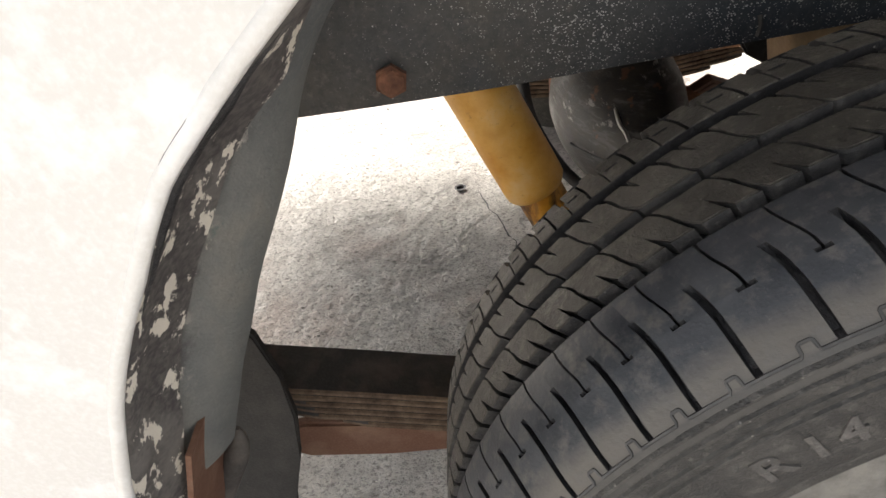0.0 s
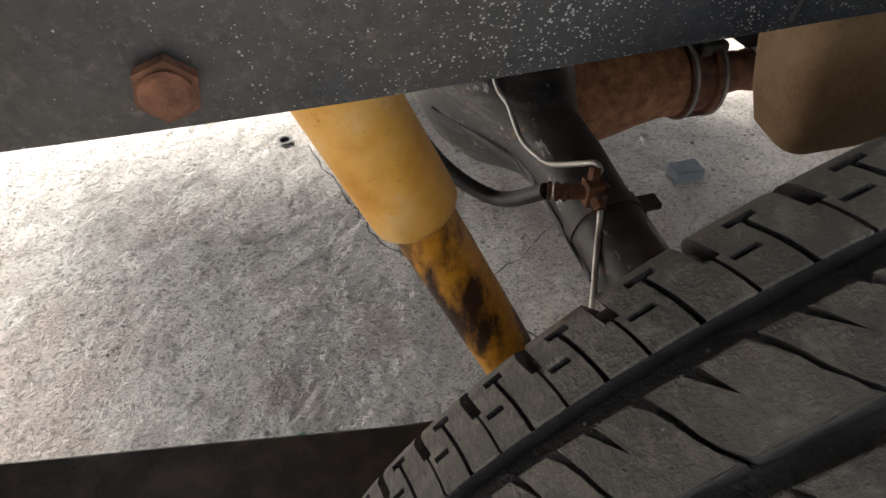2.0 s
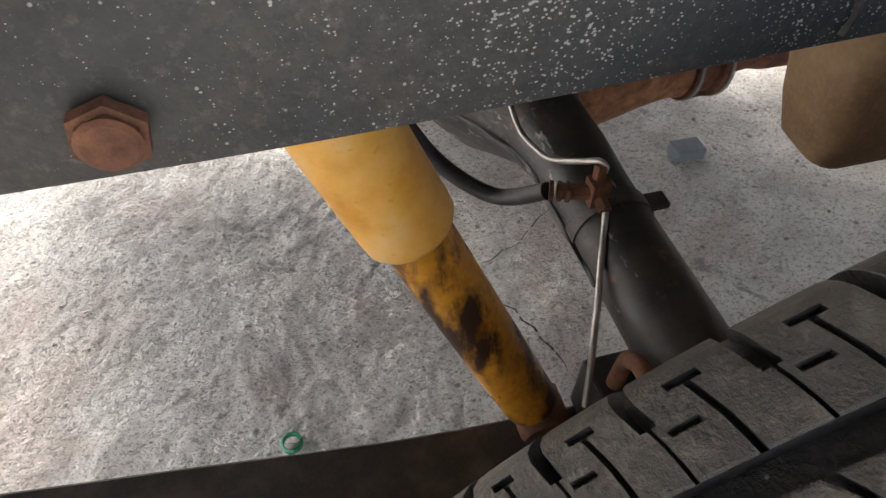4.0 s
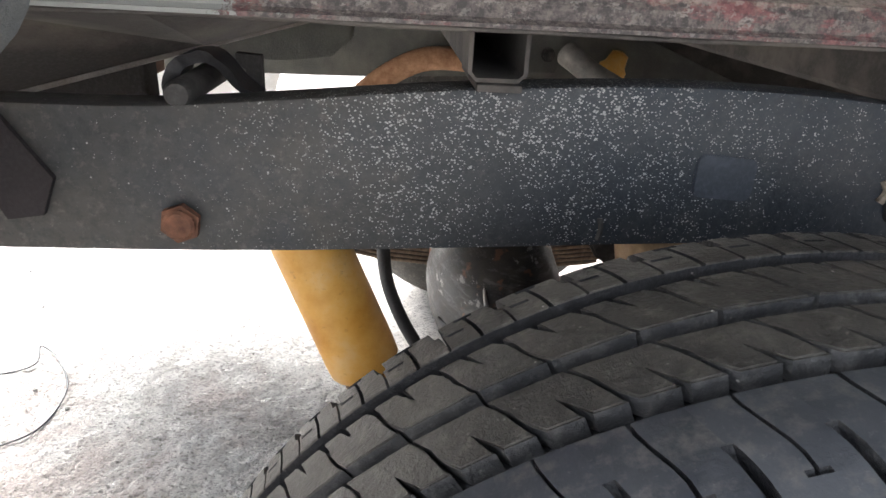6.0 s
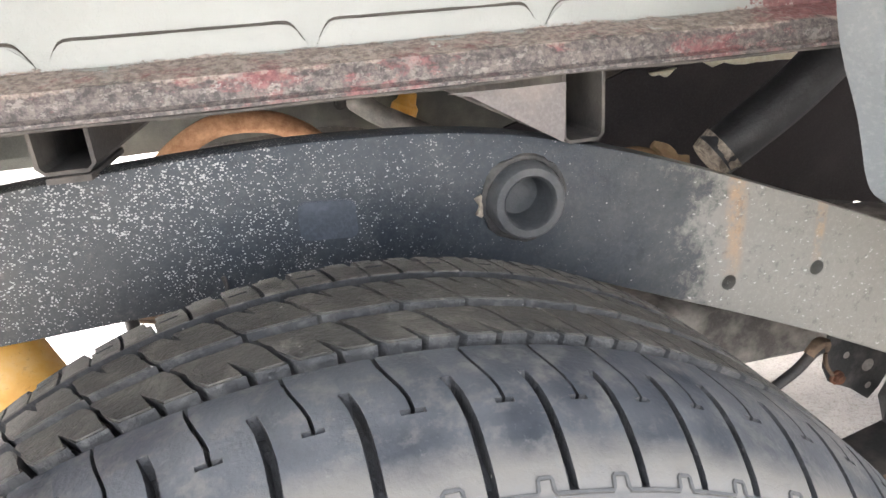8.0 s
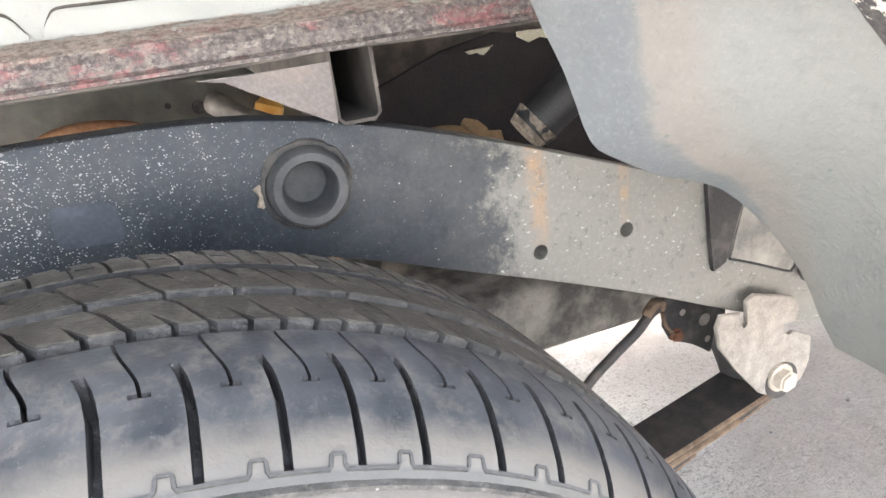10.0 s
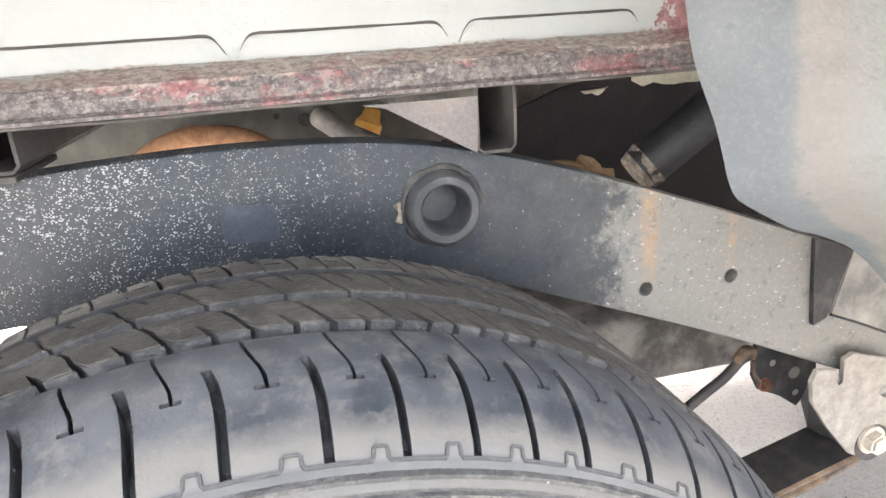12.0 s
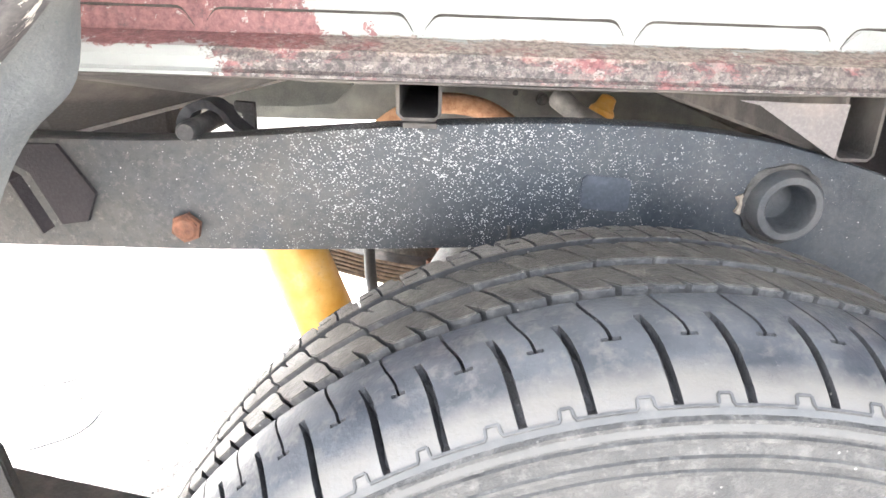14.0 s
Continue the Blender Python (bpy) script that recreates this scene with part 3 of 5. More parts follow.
def sheet(bm, rows, thick, direction=None):
    """A sheet of metal over a grid of points, with thickness."""
    vs = [[bm.verts.new(p) for p in r] for r in rows]
    fs = []
    for a, b in zip(vs, vs[1:]):
        for i in range(len(a) - 1):
            fs.append(bm.faces.new((a[i], a[i + 1], b[i + 1], b[i])))
    bmesh.ops.recalc_face_normals(bm, faces=fs)
    bmesh.ops.solidify(bm, geom=fs, thickness=thick)


def hexagon(bm, centre, across, y0, y1, turn=10, washer=0.0):
    r = across / math.sqrt(3)
    pts = [(centre[0] + r * math.cos(radians(60 * i + turn)), centre[1] + r * math.sin(radians(60 * i + turn))) for i in range(6)]
    slab(bm, pts, y0, y1, across * 0.11)
    if washer:
        w = [(centre[0] + washer * math.cos(radians(20 * i)), centre[1] + washer * math.sin(radians(20 * i))) for i in range(18)]
        slab(bm, w, y1 - 0.002, y1 + 0.0015)


def lerp(table, x):
    """A smooth curve through (x, value) pairs."""
    return float(np.interp(x, [a for a, _ in table], [b for _, b in table]))


def curve_at(table, x):
    """As lerp, rounded off over a short length."""
    return sum(lerp(table, x + d) * w for d, w in ((-0.04, 1), (-0.02, 2), (0, 3), (0.02, 2), (0.04, 1))) / 9


# ---- ground ----
GZ = 0.066  # height of the yard
GX0, GX1, GY0, GY1, GS = -0.9, 1.45, 0.55, 1.8, 0.004
gnx, gny = int(round((GX1 - GX0) / GS)) + 1, int(round((GY1 - GY0) / GS)) + 1


def roughness():
    """Dents and grains of trowelled concrete, as heights over a grid."""
    rng = np.random.default_rng(11)
    fx, fy = np.meshgrid(np.fft.rfftfreq(gnx, GS), np.fft.fftfreq(gny, GS))
    f = np.hypot(fx, fy)
    out = np.zeros((gny, gnx))
    for wave, amp in ((0.010, 0.0003), (0.016, 0.0004), (0.03, 0.0006), (0.08, 0.0008), (0.25, 0.0012)):
        band = np.exp(-((np.log(np.maximum(f, 1e-6) * wave)) / 0.35) ** 2)
        h = np.fft.irfft2(np.fft.rfft2(rng.normal(size=(gny, gnx))) * band, s=(gny, gnx))
        out += amp * h / h.std()
    ex = np.minimum(np.arange(gnx), np.arange(gnx)[::-1]) / 12
    ey = np.minimum(np.arange(gny), np.arange(gny)[::-1]) / 12
    return out * np.clip(ex, 0, 1)[None, :] * np.clip(ey, 0, 1)[:, None]


HEIGHT = roughness()


def rise(x, y):
    i, j = int(round((x - GX0) / GS)), int(round((y - GY0) / GS))
    return GZ + (float(HEIGHT[j, i]) if 0 <= i < gnx and 0 <= j < gny else 0.0)


gxs = np.concatenate(([-400, -60, -12, -4, -2], GX0 + GS * np.arange(gnx), [2, 4, 12, 60, 400]))
gys = np.concatenate(([-400, -60, -12, -3, -1, 0], GY0 + GS * np.arange(gny), [2.5, 4, 12, 60, 400]))
gz = np.full((len(gys), len(gxs)), GZ)
gz[6:6 + gny, 5:5 + gnx] += HEIGHT
gxx, gyy = np.meshgrid(gxs, gys)
grid = np.arange(gz.size).reshape(gz.shape)
quads = np.stack((grid[:-1, :-1], grid[:-1, 1:], grid[1:, 1:], grid[1:, :-1]), -1).reshape(-1, 4)
ground_mesh = bpy.data.meshes.new("ground")
ground_mesh.vertices.add(gz.size)
ground_mesh.vertices.foreach_set("co", np.stack((gxx, gyy, gz), -1).astype(np.float32).ravel())
ground_mesh.loops.add(quads.size)
ground_mesh.loops.foreach_set("vertex_index", quads.astype(np.int32).ravel())
ground_mesh.polygons.add(len(quads))
ground_mesh.polygons.foreach_set("loop_start", (np.arange(len(quads)) * 4).astype(np.int32))
ground_mesh.polygons.foreach_set("use_smooth", np.ones(len(quads), dtype=bool))
ground_mesh.update(calc_edges=True)
ground_mesh.materials.append(CONCRETE)
ground = tagged(new("ground", ground_mesh), "rough grey concrete yard with stains and fine cracks", "ground", kind="structure")


def crack(points, width, seed):
    rnd = random.Random(seed)
    bm = bmesh.new()
    line = smooth_path([(x, y, 0) for x, y in points], 9)
    left, right = [], []
    for i, p in enumerate(line):
        d = (line[min(i + 1, len(line) - 1)] - line[max(i - 1, 0)]).normalized()
        n = Vector((-d.y, d.x, 0))
        q = p + n * rnd.uniform(-0.005, 0.005)
        w = width * rnd.uniform(0.4, 1.2) * (0.3 if i in (0, len(line) - 1) else 1)
        left.append(bm.verts.new((q.x + n.x * w, q.y + n.y * w, rise(q.x, q.y) + 0.0008)))
        right.append(bm.verts.new((q.x - n.x * w, q.y - n.y * w, rise(q.x, q.y) + 0.0008)))
    for i in range(len(line) - 1):
        bm.faces.new((left[i], left[i + 1], right[i + 1], right[i]))
    part("crack", bm, GROOVE_SHADE, ground)


crack([(0.061, 1.286), (0.121, 1.086), (0.165, 0.979), (0.281, 0.845), (0.336, 0.709)], 0.0016, 1)
crack([(0.245, 0.896), (0.332, 0.92), (0.453, 1.01)], 0.001, 2)


# ---- the truck ----
CX, CZ = 0.3315, 0.3765  # the wheel's centre in x and z
truck = tagged(new("pickup_truck"), "old white pickup with rusty peeling bed and dusty wheel arch", "truck")
truck.location = (0, 0, 0)

# chassis rail: top and bottom edge along x
TOP = [(-0.74, 0.712), (0.0, 0.713), (0.07, 0.7195), (0.15, 0.7275), (0.22, 0.7325), (0.31, 0.7365), (0.40, 0.7335), (0.455, 0.7275), (0.51, 0.7145), (0.58, 0.6935), (0.66, 0.6645), (0.74, 0.634), (0.85, 0.590), (1.0, 0.53), (1.25, 0.48), (2.2, 0.48)]
BOT = [(-0.74, 0.626), (0.0, 0.6265), (0.08, 0.628), (0.2, 0.633), (0.27, 0.6365), (0.36, 0.640), (0.40, 0.640), (0.445, 0.632), (0.494, 0.618), (0.555, 0.5925), (0.62, 0.5665), (0.671, 0.5465), (0.765, 0.506), (0.83, 0.4745), (0.95, 0.42), (1.2, 0.35), (2.2, 0.35)]
FACE, INNER = 0.525, 0.556


def rail_loop(x, y0, y1, b=0.0028):
    t, l = curve_at(TOP, x), curve_at(BOT, x)
    d = b * 0.3
    return [(x, y0, l + b), (x, y0 + d, l + d), (x, y0 + b, l), (x, y1 - b, l), (x, y1 - d, l + d), (x, y1, l + b),
            (x, y1, t - b), (x, y1 - d, t - d), (x, y1 - b, t), (x, y0 + b, t), (x, y0 + d, t - d), (x, y0, t - b)]


def chassis_rail(y0, y1, name, label, drop=0.0):
    bm = bmesh.new()
    rings(bm, [[(px, py, pz - drop * (pz < (curve_at(TOP, x) + curve_at(BOT, x)) / 2)) for px, py, pz in rail_loop(x, y0, y1)] for x in [-0.74, -0.6] + [-0.5 + 0.02 * i for i in range(90)] + [1.4, 2.2]])
    return part(name, bm, RAIL if y0 < 1 else FAR_RAIL, truck, label, smooth=35)


rail = chassis_rail(FACE, INNER, "chassis_rail", "dark painted box rail with white specks, dusty towards the front")
TUBE_X, TUBE_Z = 0.4715, 0.6785
HOLES = ((0.646, 0.582), (0.730, 0.581))


def drill(ob, bores):
    """Cuts round bores (x, z, radius, depth) into the rail's face."""
    bm = bmesh.new()
    for x, z, r, deep in bores:
        lathe(bm, [(-0.01, 0.0), (-0.01, r), (deep, r), (deep, 0.0)], (x, FACE, z), sides=32)
    bmesh.ops.remove_doubles(bm, verts=bm.verts, dist=1e-5)
    cutter = part("cutter", bm, HOLE)
    mod = ob.modifiers.new("bores", "BOOLEAN")
    mod.operation, mod.object, mod.solver = "DIFFERENCE", cutter, "EXACT"
    ob.data = bpy.data.meshes.new_from_object(ob.evaluated_get(bpy.context.evaluated_depsgraph_get()))
    ob.modifiers.clear()
    bpy.data.objects.remove(cutter)
    ob.data.set_sharp_from_angle(angle=radians(35))


drill(rail, [(TUBE_X, TUBE_Z, 0.0185, 0.016)] + [(x, z, 0.0066, 0.024) for x, z in HOLES])
far_rail = chassis_rail(1.40, 1.435, "chassis_rail", "grey-green far chassis rail", 0.035)

# bolt through the rail
bm = bmesh.new()
lathe(bm, [(-0.0115, 0.0), (-0.0115, 0.0075), (-0.0105, 0.0092)], (0.0135, FACE, 0.6475), sides=24)
hexagon(bm, (0.0135, 0.6475), 0.0205, FACE - 0.0105, FACE - 0.001, 20)
part("bolt", bm, RUST, rail, "rusty hex bolt head", smooth=30)

# pressed plate on the rail face
bm = bmesh.new()
pts = []
for cx, cz, a0 in ((0.348, 0.690, 0), (0.321, 0.692, 90), (0.321, 0.676, 180), (0.348, 0.674, 270)):
    pts += [(cx + 0.0055 * math.cos(radians(a0 + 22.5 * k)), cz + 0.0055 * math.sin(radians(a0 + 22.5 * k))) for k in range(5)]
slab(bm, pts, FACE - 0.0016, FACE + 0.001, 0.0008)
part("cover_plate", bm, PLATE, rail, "small bluish cover plate")

# cross tube end welded into the rail
bm = bmesh.new()
lathe(bm, [(0.0, 0.029), (-0.004, 0.0275), (-0.0135, 0.0262), (-0.0155, 0.0245), (-0.0155, 0.0195), (-0.0135, 0.0178), (0.010, 0.0172), (0.013, 0.0150), (0.013, 0.0)], (TUBE_X, FACE, TUBE_Z), sides=40)
cross_tube = part("cross_tube", bm, TUBE_STEEL, rail, "steel tube end with a weld bead", smooth=40)
bm = bmesh.new()
line = []
for i in range(60):
    w = 2 * math.pi * i / 60
    r = 0.0292 + 0.0022 * noise.noise(Vector((i * 0.63, 3, 0)))
    line.append((TUBE_X + r * math.cos(w), FACE - 0.001, TUBE_Z + r * math.sin(w)))
tube(bm, line + line[:1], 0.0028, 7, 2, True, 0.9)
part("weld_bead", bm, DARK_STEEL, rail)
bm = bmesh.new()
tube(bm, [(TUBE_X - 0.034, FACE - 0.0005, TUBE_Z + 0.006), (TUBE_X - 0.031, FACE - 0.001, TUBE_Z - 0.001), (TUBE_X - 0.034, FACE - 0.0005, TUBE_Z - 0.008)], 0.003, 7, 4, True, 0.9)
part("weld_bead", bm, CRUST, rail)
# short weld run and rust patch beside it
bm = bmesh.new()
tube(bm, [(0.262, FACE - 0.0005, 0.655), (0.263, FACE - 0.001, 0.648), (0.262, FACE - 0.0005, 0.641)], 0.0016, 7, 4, True, 0.7)
part("weld_bead", bm, DARK_STEEL, rail)

# bump stop below the rail
bm = bmesh.new()
loops = []
for z, x0, x1, y0, y1 in ((0.6395, 0.288, 0.388, 0.530, 0.582), (0.630, 0.290, 0.387, 0.530, 0.582), (0.602, 0.295, 0.386, 0.531, 0.581), (0.576, 0.301, 0.384, 0.532, 0.579), (0.556, 0.307, 0.380, 0.536, 0.575), (0.546, 0.317, 0.372, 0.542, 0.568)):
    b = 0.011
    loop = []
    for cx, cy, a0 in ((x0 + b, y0 + b, 180), (x1 - b, y0 + b, 270), (x1 - b, y1 - b, 0), (x0 + b, y1 - b, 90)):
        loop += [(cx + b * math.cos(radians(a0 + 22.5 * k)), cy + b * math.sin(radians(a0 + 22.5 * k)), z) for k in range(5)]
    loops.append(loop)
rings(bm, loops)
part("bump_stop", bm, TAN, rail, "mud-coated rubber bump stop", smooth=40)

# steel cup that holds the bump stop
bm = bmesh.new()
slab(bm, [(0.278, 0.640), (0.278, 0.612), (0.284, 0.602), (0.300, 0.592), (0.330, 0.592), (0.330, 0.640)], 0.583, 0.590, 0.002)
part("bump_stop_cup", bm, DARK_STEEL, rail, "dark steel cup behind the bump stop")

# fin brackets of the wheel housing on the rail
bm = bmesh.new()
slab(bm, [(0.811, 0.605), (0.855, 0.589), (0.835, 0.524), (0.821, 0.518), (0.816, 0.554)], FACE - 0.006, FACE - 0.001)
part("fin_bracket", bm, DARK_STEEL, rail, "dark folded bracket")
bm = bmesh.new()
slab(bm, [(0.857, 0.588), (0.923, 0.563), (0.928, 0.49), (0.922, 0.488), (0.916, 0.491), (0.841, 0.525)], FACE - 0.004, FACE + 0.002, 0.0012)
part("rail_plate", bm, GREY_STEEL, rail, "grey dusty stiffener plate")
bm = bmesh.new()
tube(bm, [(0.841, FACE - 0.0042, 0.525), (0.876, FACE - 0.0042, 0.51), (0.915, FACE - 0.0042, 0.492), (0.921, FACE - 0.0042, 0.493), (0.924, FACE - 0.0042, 0.5), (0.921, FACE - 0.0042, 0.547)], 0.0014, 6, 5)
part("weld_seam", bm, GROOVE_SHADE, rail)
bm = bmesh.new()
slab(bm, [(0.925, 0.563), (0.933, 0.558), (0.944, 0.482), (0.935, 0.477), (0.928, 0.488)], FACE - 0.010, FACE - 0.004)
part("fin_bracket", bm, DARK_STEEL, rail)
bm = bmesh.new()
slab(bm, [(-0.124, 0.709), (-0.077, 0.709), (-0.053, 0.672), (-0.062, 0.65), (-0.082, 0.647), (-0.1, 0.687), (-0.124, 0.701)], FACE - 0.005, FACE - 0.001)
sheet(bm, [[(-0.123, 0.512, 0.701), (-0.101, 0.512, 0.687), (-0.083, 0.512, 0.648)], [(-0.127, 0.503, 0.699), (-0.105, 0.503, 0.685), (-0.087, 0.503, 0.645)]], 0.002)
part("fin_bracket", bm, GUARD, rail, "dark folded bracket")

# body mount stud with its rubber hook on top of the rail
bm = bmesh.new()
lathe(bm, [(-0.004, 0.0), (-0.004, 0.0062), (-0.002, 0.0078), (0.03, 0.0080), (0.10, 0.0085), (0.10, 0.0)], (0.017, 0.530, 0.7195), sides=22)
part("mount_stud", bm, DARK_STEEL, rail, smooth=40)
bm = bmesh.new()
strap = smooth_path([(0.0035, 0, 0.714), (0.004, 0, 0.726), (0.010, 0, 0.7355), (0.020, 0, 0.7395), (0.030, 0, 0.7395), (0.0375, 0, 0.734), (0.045, 0, 0.7245), (0.056, 0, 0.7155)], 5)
rows = []
for i, p in enumerate(strap):
    q = strap[min(i + 1, len(strap) - 1)] - strap[max(i - 1, 0)]
    n = Vector((q.z, 0, -q.x)).normalized()
    wob = 0.0016 * noise.noise(p * 160)
    t = 0.0085 - 0.004 * i / len(strap)
    front = 0.548 + 0.004 * noise.noise(p * 90 + Vector((3, 0, 0)))
    rows.append([(p.x - n.x * wob, front, p.z - n.z * wob), (p.x + n.x * t, front + 0.003, p.z + n.z * t), (p.x + n.x * t, 0.575, p.z + n.z * t), (p.x, 0.575, p.z)])
rings(bm, rows)
part("rubber_mount", bm, HOSE, rail, "ragged black rubber mount strap", smooth=50)

# spring hanger with its bolt
bm = bmesh.new()
slab(bm, [(0.821, 0.476), (0.845, 0.472), (0.844, 0.46), (0.85, 0.452), (0.855, 0.457), (0.851, 0.482), (0.861, 0.487), (0.912, 0.47), (0.921, 0.456), (0.917, 0.441), (0.901, 0.443), (0.9, 0.433), (0.909, 0.426), (0.915, 0.43), (0.941, 0.416), (0.941, 0.387), (0.932, 0.368), (0.918, 0.361), (0.896, 0.358), (0.876, 0.369), (0.844, 0.407), (0.821, 0.44), (0.816, 0.463)], 0.508, 0.513, 0.001)
part("spring_hanger", bm, PALE_STEEL, rail, "pale chipped spring hanger plate")
bm = bmesh.new()
slab(bm, [(0.823, 0.48), (0.90, 0.47), (0.905, 0.43), (0.908, 0.406), (0.897, 0.387), (0.886, 0.373), (0.861, 0.393), (0.832, 0.406), (0.822, 0.425)], 0.590, 0.595, 0.001)
sheet(bm, [[(0.822, 0.514, 0.469), (0.823, 0.514, 0.44), (0.845, 0.514, 0.408), (0.876, 0.514, 0.372)], [(0.864, 0.55, 0.444), (0.850, 0.55, 0.412), (0.863, 0.55, 0.377), (0.904, 0.55, 0.345)]], 0.004)
part("spring_hanger", bm, DARK_STEEL, rail, "dark inner hanger plate with holes")
# pale discs laid on the plate in place of cut holes
for hx, hz, r in ((0.876, 0.419, 0.0075), (0.881, 0.393, 0.004), (0.846, 0.437, 0.004)):
    bm = bmesh.new()
    lathe(bm, [(-0.0012, r), (-0.0014, r * 0.9), (-0.0012, 0.0)], (hx, 0.590, hz), sides=16)
    part("bolt_hole", bm, PALE_STEEL, rail)
bm = bmesh.new()
hexagon(bm, (0.899, 0.382), 0.021, 0.493, 0.506, 25, 0.0155)
part("bolt", bm, ZINC, rail, "zinc hanger bolt", smooth=30)

bm = bmesh.new()
hexagon(bm, (0.838, 0.412), 0.011, 0.582, 0.589, 15, 0.008)
part("bolt", bm, RUST, rail, "rusty bolt of the inner hanger plate", smooth=30)

# cable from the hanger towards the axle
bm = bmesh.new()
tube(bm, [(0.816, 0.592, 0.45), (0.806, 0.592, 0.446), (0.788, 0.592, 0.429), (0.759, 0.594, 0.408), (0.721, 0.598, 0.372), (0.66, 0.61, 0.27), (0.55, 0.62, 0.24)], 0.0055, 10, 5)
cable = part("brake_cable", bm, SPRING, truck, "black handbrake cable", smooth=60)
bm = bmesh.new()
tube(bm, [(0.820, 0.591, 0.446), (0.818, 0.591, 0.456), (0.808, 0.591, 0.455), (0.800, 0.591, 0.446)], (0.003, 0.006, 0.0065, 0.0055), 10, 4, True, 0.3)
tube(bm, [(0.820, 0.590, 0.444), (0.824, 0.590, 0.428), (0.832, 0.588, 0.416)], 0.0022, 7, 4, True, 0.3)
part("cable_end", bm, SPRING_EDGE, cable, "rusty cable end fitting", smooth=50)


# ---- bed of the truck ----
bed = part("truck_bed", (lambda b: (sheet(b, [[(x, y, z) for x in (-0.78, -0.06, 0.1, 0.26, 0.42, 0.58, 0.70, 3.2)] for y, z in ((0.533, 1.15), (0.533, 0.80), (0.5325, 0.790), (0.520, 0.786), (0.507, 0.781), (0.5045, 0.776), (0.505, 0.768), (0.501, 0.7645), (0.497, 0.7645))], 0.0022), b)[1])(bmesh.new()), BED_PAINT, truck, "white bed side with red primer and rust along its lower flange", smooth=30)

# raised pressings above the flange
NOTCH = [-0.126, 0.034, 0.189, 0.3405, 0.490, 0.638]
for i in range(5):
    a, b = NOTCH[i], NOTCH[i + 1]
    bm = bmesh.new()
    top = 0.8065
    o = [(a + 0.001, 0.7910), (a + 0.004, 0.794), (a + 0.008, 0.802), (a + 0.014, top), (b - 0.014, top), (b - 0.008, 0.802), (b - 0.004, 0.794), (b - 0.001, 0.7910)]
    slab(bm, o, 0.5285, 0.5315, 0.0012)
    part("pressing", bm, BED_PAINT, bed)
    bm = bmesh.new()
    seam = [(a + 0.003, 0.5303, 0.7935), (a + 0.0085, 0.5301, 0.8030), (a + 0.0145, 0.5300, 0.8073)]
    seam += [(a + 0.0145 + (b - a - 0.029) * k / 8, 0.5300, 0.8075 + 0.0003 * noise.noise(Vector((i * 3 + k, 0, 0)))) for k in range(1, 8)]
    seam += [(b - 0.0145, 0.5300, 0.8073), (b - 0.0085, 0.5301, 0.8030), (b - 0.003, 0.5303, 0.7935)]
    tube(bm, seam, [0.0003, 0.0004] + [0.0009 + 0.0006 * noise.noise(Vector((i * 5.1 + k * 0.9, 2, 0))) for k in range(9)] + [0.0004, 0.0003], 6, 3)
    part("dirt_seam", bm, DIRT, bed)
# hem along the flange
bm = bmesh.new()
line = [(x, 0.4985 + 0.0015 * noise.noise(Vector((x * 14, 0, 0))), 0.7635 + 0.0022 * noise.noise(Vector((x * 9, 5, 0)))) for x in [-0.78 + 0.03 * i for i in range(66)]]
tube(bm, line, 0.0012, 7, 2)
part("hem", bm, UNDER, bed, smooth=60)

# floor above, seen from below
bm = bmesh.new()
# runs on unseen to x 3.2 to shade the ground ahead, no cab is built
box(bm, (-0.78, 0.536, 0.782), (3.2, 1.47, 0.79))
part("bed_floor", bm, UNDER, bed, "dark underside of the bed floor")
bm = bmesh.new()
box(bm, (-0.78, 1.474, 0.71), (1.4, 1.482, 1.15))
box(bm, (0.42, 1.474, 0.54), (1.4, 1.482, 0.705))
part("far_side", bm, UNDER, bed)


def cross_member(x0, x1, z0, z1, name="cross_member"):
    """An open box channel across the truck, its end towards the wheel."""
    bm = bmesh.new()
    t, b = 0.0024, 0.005
    outer = [(x0, z1), (x0, z0 + b), (x0 + b, z0), (x1 - b, z0), (x1, z0 + b), (x1, z1)]
    inner = [(x1 - t, z1), (x1 - t, z0 + b), (x1 - b, z0 + t), (x0 + b, z0 + t), (x0 + t, z0 + b), (x0 + t, z1)]
    slab(bm, outer + inner, 0.518, 1.46)
    return part(name, bm, UNDER, bed, "open steel cross channel")


cross_member(0.174, 0.207, 0.7345, 0.778)
cross_member(0.499, 0.530, 0.7145, 0.778)
bm = bmesh.new()
box(bm, (0.179, 0.514, 0.7300), (0.204, 0.60, 0.7340), 0.001)
part("pad", bm, UNDER, bed)
bm = bmesh.new()
slab(bm, [(-0.78, 0.664), (-0.318, 0.678), (0.01, 0.679), (0.061, 0.685), (0.086, 0.709), (0.092, 0.781), (-0.78, 0.781)], 0.96, 0.985, 0.003)
part("bed_sill", bm, FAR_RAIL, bed, "dark lengthwise sill below the bed floor")
bm = bmesh.new()
box(bm, (-0.78, 0.652, 0.630), (-0.044, 0.68, 0.735), 0.004)
box(bm, (-0.044, 0.654, 0.630), (0.06, 0.678, 0.685), 0.004)
slab(bm, [(0.040, 0.702), (0.040, 0.724), (0.034, 0.727), (0.034, 0.734), (0.050, 0.733), (0.050, 0.702)], 0.595, 0.603)
part("inner_sill", bm, UNDER, bed, "dark dirty sill behind the rail")
bm = bmesh.new()
box(bm, (-0.17, 0.684, 0.662), (-0.13, 0.955, 0.781), 0.004)
part("cross_member", bm, BROWN, bed, "brown dirty cross box below the bed floor")
